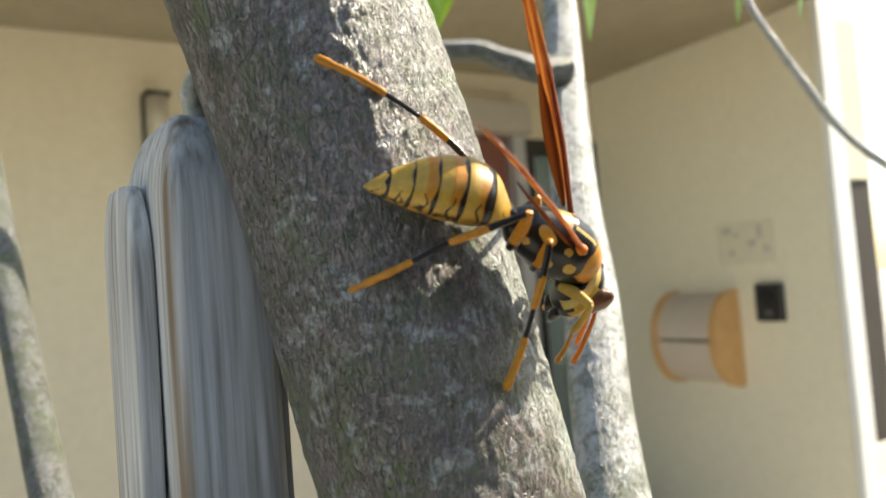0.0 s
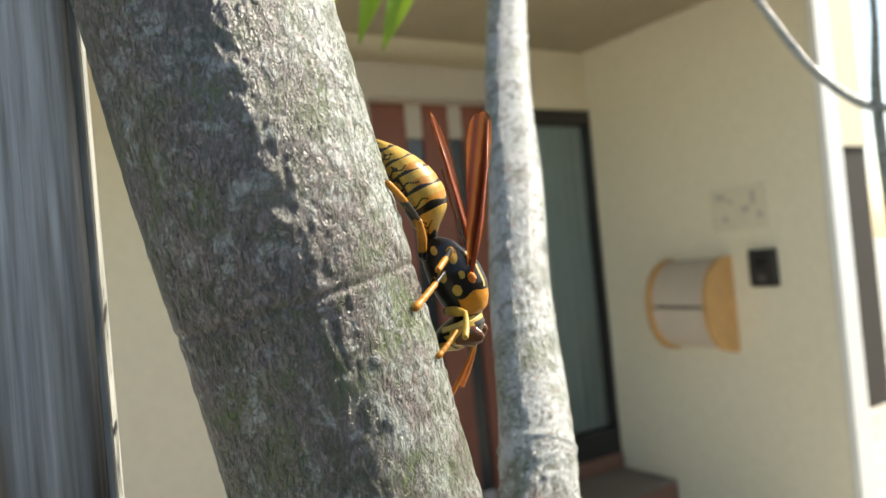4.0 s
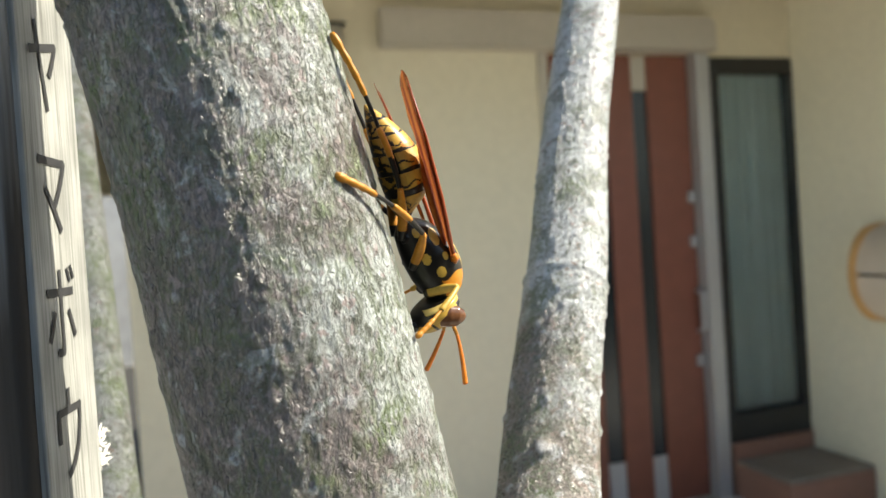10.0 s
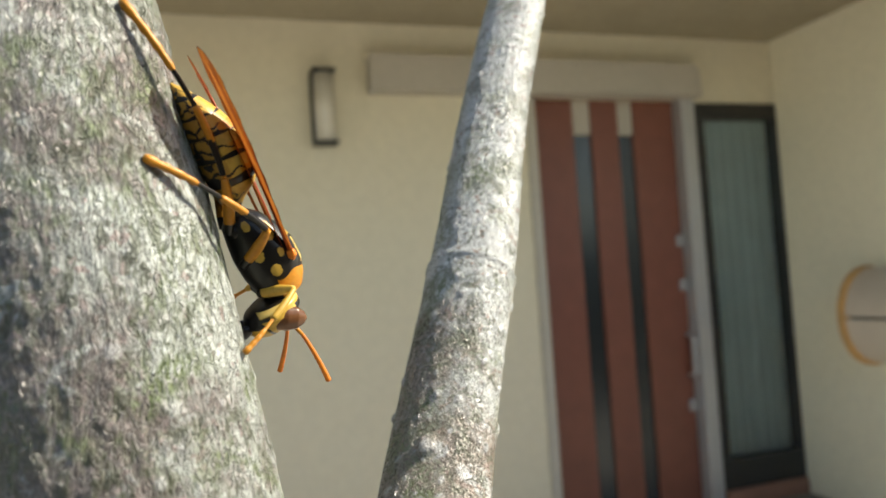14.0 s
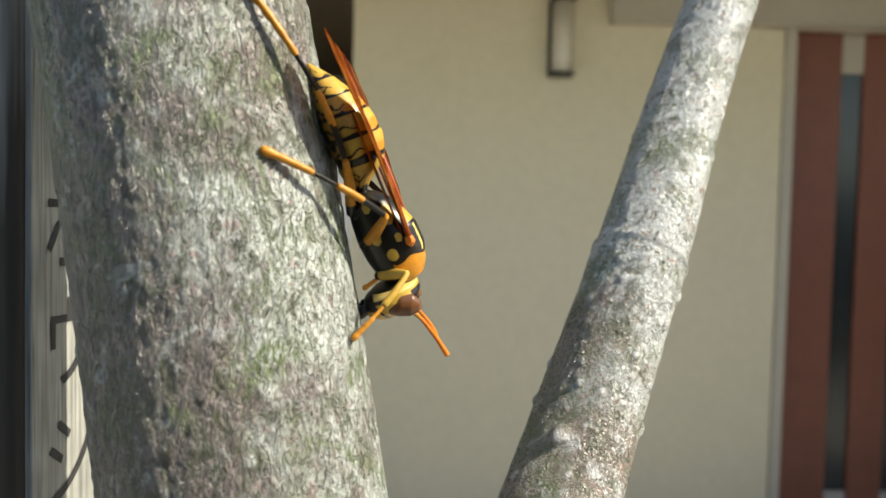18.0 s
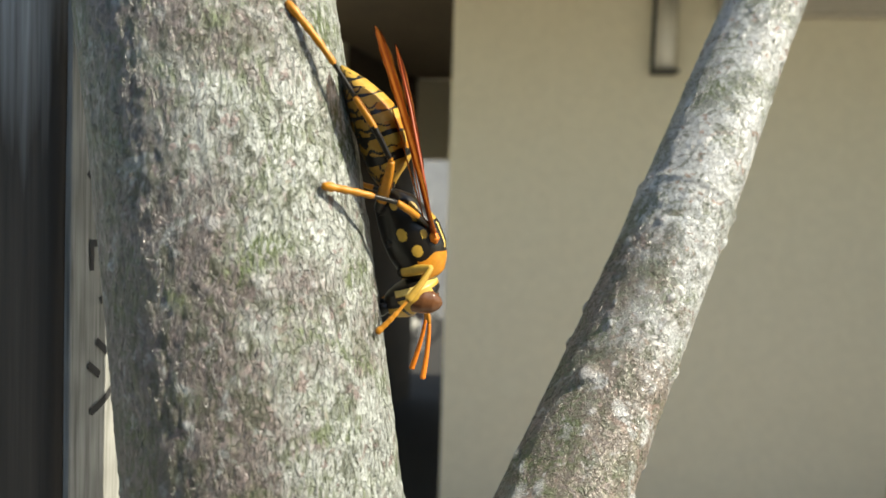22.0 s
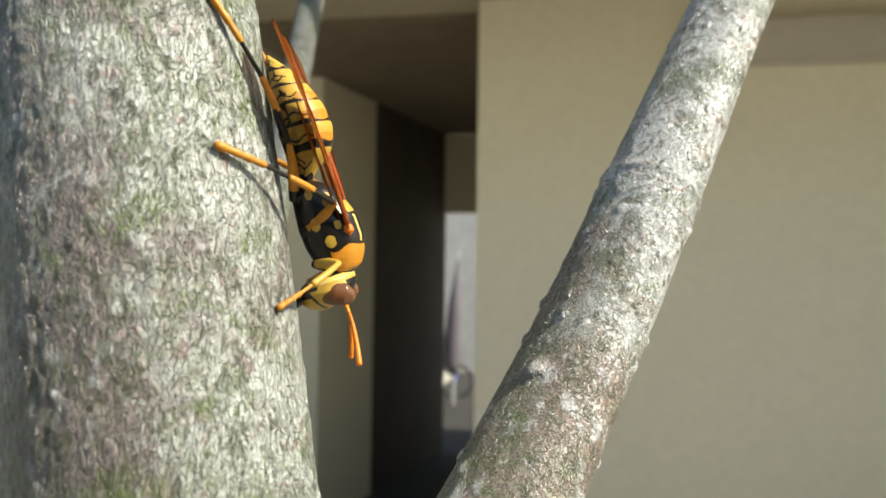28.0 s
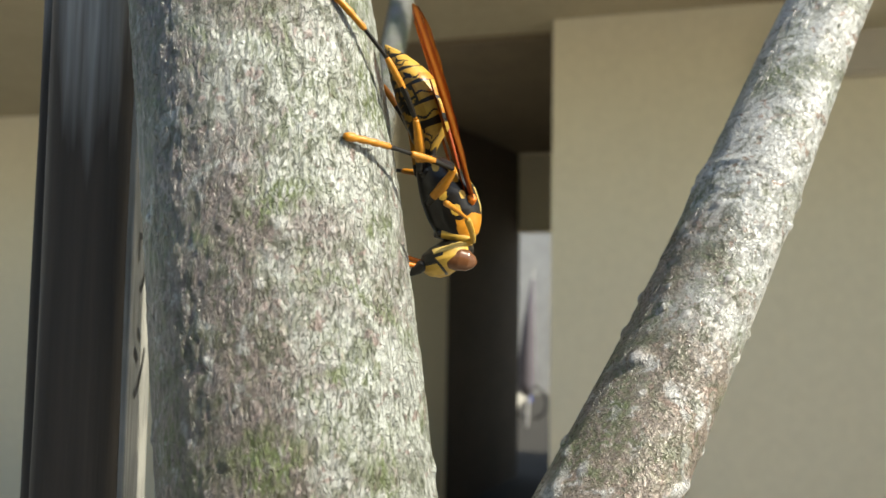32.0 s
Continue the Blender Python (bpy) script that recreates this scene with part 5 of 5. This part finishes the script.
for kind, (hip, lf, lt, ls, kd) in LEG_KINDS.items():
    for sy in (-1, 1):
        b0 = ((0.12, 0), (1, 1)) if kind == "front" else ((0.22, 0), (1, 2))
        fat = {"front": 1.25, "mid": 1.25, "hind": 1.25}[kind]
        femur = bone("leg", lf * MM, [(0, 0.38 * fat), (0.2, 0.5 * fat), (0.55, 0.52 * fat), (0.9, 0.36 * fat), (1, 0.30 * fat)], b0, wasp)
        b1 = ((1, 1),) if kind == "front" else ((0.05, 2), (0.52, 0), (1, 2))
        tibia = bone("shin", lt * MM, [(0, 0.28), (0.1, 0.33), (0.7, 0.42), (0.95, 0.4), (1, 0.3)], b1, femur)
        b2 = ((1, 2),) if kind == "front" else ((0.34, 0), (1, 2))
        slim = 0.78 if kind == "front" else 1.0
        foot = bone("foot", ls * MM, [(u, slim * r) for u, r in [(0, 0.26), (0.34, 0.27), (0.36, 0.40), (0.52, 0.33), (0.54, 0.44), (0.68, 0.36), (0.7, 0.46), (0.83, 0.37), (0.86, 0.52), (0.96, 0.48), (1, 0.30)]], b2, femur)
        LEGS[kind, sy] = (femur, tibia, foot)

# where the right feet stand on the bark: from these times on
STANCE = {
    "hind": [(0, (0.1402, 0.1643, 1.2068)), (2.5, (0.1481, 0.1595, 1.2070)), (4.5, (0.1570, 0.1564, 1.1896)), (5.0, (0.1638, 0.1588, 1.1863)), (8, (0.1707, 0.1655, 1.1818)), (12, (0.1714, 0.1608, 1.1643)), (20, (0.1708, 0.1600, 1.1636)), (21, (0.1733, 0.1604, 1.1543)), (22, (0.1745, 0.1619, 1.1530)), (23, (0.1752, 0.1630, 1.1524)), (28, (0.1752, 0.1630, 1.1524)), (30, (0.1745, 0.1622, 1.1526)), (32, (0.1745, 0.1622, 1.1526))],
    "mid": [(0, (0.1543, 0.1571, 1.1955)), (2, (0.1541, 0.1570, 1.1955)), (2.5, (0.1527, 0.1574, 1.1977)), (4.5, (0.1687, 0.1596, 1.1706)), (6.5, (0.1684, 0.1594, 1.1710)), (8, (0.1689, 0.1595, 1.1688)), (9, (0.1681, 0.1575, 1.1595)), (11, (0.1730, 0.1588, 1.1475)), (19, (0.1729, 0.1584, 1.1470)), (20, (0.1750, 0.1615, 1.1464)), (20.5, (0.1791, 0.1614, 1.1331)), (32, (0.1791, 0.1616, 1.1333))],
    "front": [(0, (0.1645, 0.1608, 1.1970)), (1, (0.1668, 0.1631, 1.1954)), (2, (0.1627, 0.1582, 1.1877)), (2.5, (0.1631, 0.1583, 1.1855)), (5, (0.1745, 0.1625, 1.1599)), (6, (0.1758, 0.1630, 1.1528)), (8, (0.1726, 0.1579, 1.1462)), (9, (0.1783, 0.1627, 1.1405)), (11, (0.1818, 0.1640, 1.1269)), (20, (0.1819, 0.1644, 1.1268)), (21, (0.1828, 0.1690, 1.1278)), (22, (0.1845, 0.1664, 1.1165)), (29, (0.1844, 0.1661, 1.1161)), (29.5, (0.1835, 0.1723, 1.1250)), (31, (0.1835, 0.1723, 1.1250)), (32, (0.1890, 0.1690, 1.1265))],
}


LEFT_HIND = [(0, (0.1384, 0.1643, 1.2315)), (0.5, (0.1580, 0.1700, 1.2385)), (1, (0.1584, 0.1700, 1.2357)), (1.5, (0.1600, 0.1705, 1.2331)), (2, (0.1610, 0.1740, 1.2278)), (2.5, (0.1620, 0.1790, 1.2240))]


def between(rows, t):
    ts = [r[0] for r in rows]
    return Vector([float(np.interp(t, ts, [r[1][k] for r in rows])) for k in range(3)])


def along(a, b, up):
    """The pose of a segment at a that points to b."""
    x = (b - a).normalized()
    y = up.cross(x).normalized()
    return Matrix.Translation(a) @ Matrix((x, y, x.cross(y))).transposed().to_4x4()


def leg_rows(kind, sy, body):
    hip, lf, lt, ls, kd = LEG_KINDS[kind]
    flip = Vector((1, sy, 1))
    hip = hip * flip * MM
    want = hip + (kd * flip).normalized() * lf * MM
    rows = ([], [], [])
    for t, m in body:
        toe = m.inverted() @ between(STANCE[kind], t)
        if sy > 0:
            toe.y = -toe.y
            if kind == "hind" and t <= 2.5:
                toe = m.inverted() @ between(LEFT_HIND, t)
        ankle = toe + (want + Vector((0, 0, 0.001)) - toe).normalized() * ls * MM
        d = ankle - hip
        reach = (lf + lt) * MM * 0.985
        if d.length > reach:
            d = d.normalized() * reach
            ankle = hip + d
        dist = max(d.length, abs(lf - lt) * MM * 1.05)
        ax = d.normalized()
        a = (lf * lf * MM * MM - lt * lt * MM * MM + dist * dist) / (2 * dist)
        hgt = math.sqrt(max(0.0, lf * lf * MM * MM - a * a))
        pole = want - hip
        pole = (pole - ax * pole.dot(ax)).normalized()
        knee = hip + ax * a + pole * hgt
        f = along(hip, knee, Vector((0, sy * 0.3, 1)))
        inv = f.inverted()
        up = Vector((0, sy * 0.6, 0.8))
        rows[0].append((t, f))
        rows[1].append((t, inv @ along(knee, ankle, up)))
        rows[2].append((t, inv @ along(ankle, toe, up)))
    return rows


FEELER_TURN = {  # (time, degrees downwards, degrees to its left)
    -1: [(0, 52, -36), (1, 58, -16), (2, 46, -30), (5, 36, 26), (6, 26, 14), (7, 22, -2), (8, 38, -6), (9, 36, -16), (10, 10, -18), (11, 10, -18), (12, 0, -22), (13, -10, -22), (15, -10, -2), (17.5, -20, 16), (18, -18, 14), (19, 38, -18), (20, 30, -18), (21, 12, 20), (22, 18, -16), (23, 28, -8), (24, 2, 20), (26.5, -10, 24), (27, -10, 22), (28, -6, -34), (29, 44, 36), (30, 74, -16), (31, 120, -36), (32, 118, -36)],
    1: [(0, 48, -12), (1, 60, -30), (2, 24, -12), (5, 34, 36), (6, 34, 14), (7, 58, 36), (8, 40, 36), (9, 44, 26), (10, 32, 20), (11, 26, 10), (12, 16, 12), (13, 22, 26), (15, 8, 22), (17.5, -14, 24), (18, -12, 36), (19, 42, -18), (20, 50, 36), (21, 62, 36), (22, 26, 2), (23, 14, 28), (24, 8, 26), (26.5, -6, 26), (27, -2, 28), (28, 8, 20), (29, 50, 36), (30, 62, 36), (31, 112, 36), (32, 110, 36)],
}
WING_LIFT = {  # (time, degrees up, degrees to its left, roll)
    -1: [(0, 12, 20, 0), (1, 8, 4, 0), (2, 7, 10, 0), (2.5, 3, 11, 10), (4.5, 31, -32, 65), (5, 28, -14, 65), (6, 17, -10, 60), (8, 8, 4, 62), (10, 6, 6, 52), (13, 0, 3, 15), (17.5, 0, 3, 0), (19, 0, 4, 0), (21, 3, 4, 0), (24, -1, 5, 0), (28, -2, 8, 0), (31, -3, 8, 0), (32, -3, 8, 0)],
    1: [(0, 29, -25, -45), (1, 23, -17, -45), (2, 20, -30, -45), (2.5, 18, -32, -30), (4.5, 0, -10, 0), (5, -3, -13, 0), (6, -4, -14, 0), (8, 0, -12, 0), (10, 4, -12, 0), (13, 2, -12, 0), (19, -2, -16, 0), (21, 11, -17, 0), (24, -2, -6, 0), (28, -3, 0, 0), (32, -1, 4, 0)],
}


def motions():
    """All that moves: the wasp walks down the trunk, with its legs, feelers, wings and abdomen."""
    walk(stake, [(t, pose(x, y, GROUND_Z, 0, 0, a)) for t, x, y, a in SWAY])
    for ob in LEAVES[:3]:
        base = ob.matrix_basis.copy()
        walk(ob, [(t, Matrix.Translation((0, 0, dz)) @ base) for t, dz in ((0, 0.046), (2.5, 0.044), (4.5, 0.004), (7, 0.0), (32, 0.0))])
    body = [(t, Matrix.LocRotScale(p, quaternion(q), None)) for t, p, q, bend in BODY]
    walk(wasp, body)
    walk(abdomen, [(t, pose(*(PET * MM), 0, -bend, 0)) for t, p, q, bend in BODY])
    for (kind, sy), bones in LEGS.items():
        for ob, rows in zip(bones, leg_rows(kind, sy, body)):
            walk(ob, rows)
    for sy, ob in FEELERS.items():
        walk(ob, [(t, pose(*ANT_BASE[sy], 0, a, b)) for t, a, b in FEELER_TURN[sy]])
    for sy, ob in WINGS.items():
        walk(ob, [(t, pose(0.2 * MM, sy * 2.45 * MM, 2.85 * MM, r, a, b)) for t, a, b, r in WING_LIFT[sy]])


motions()
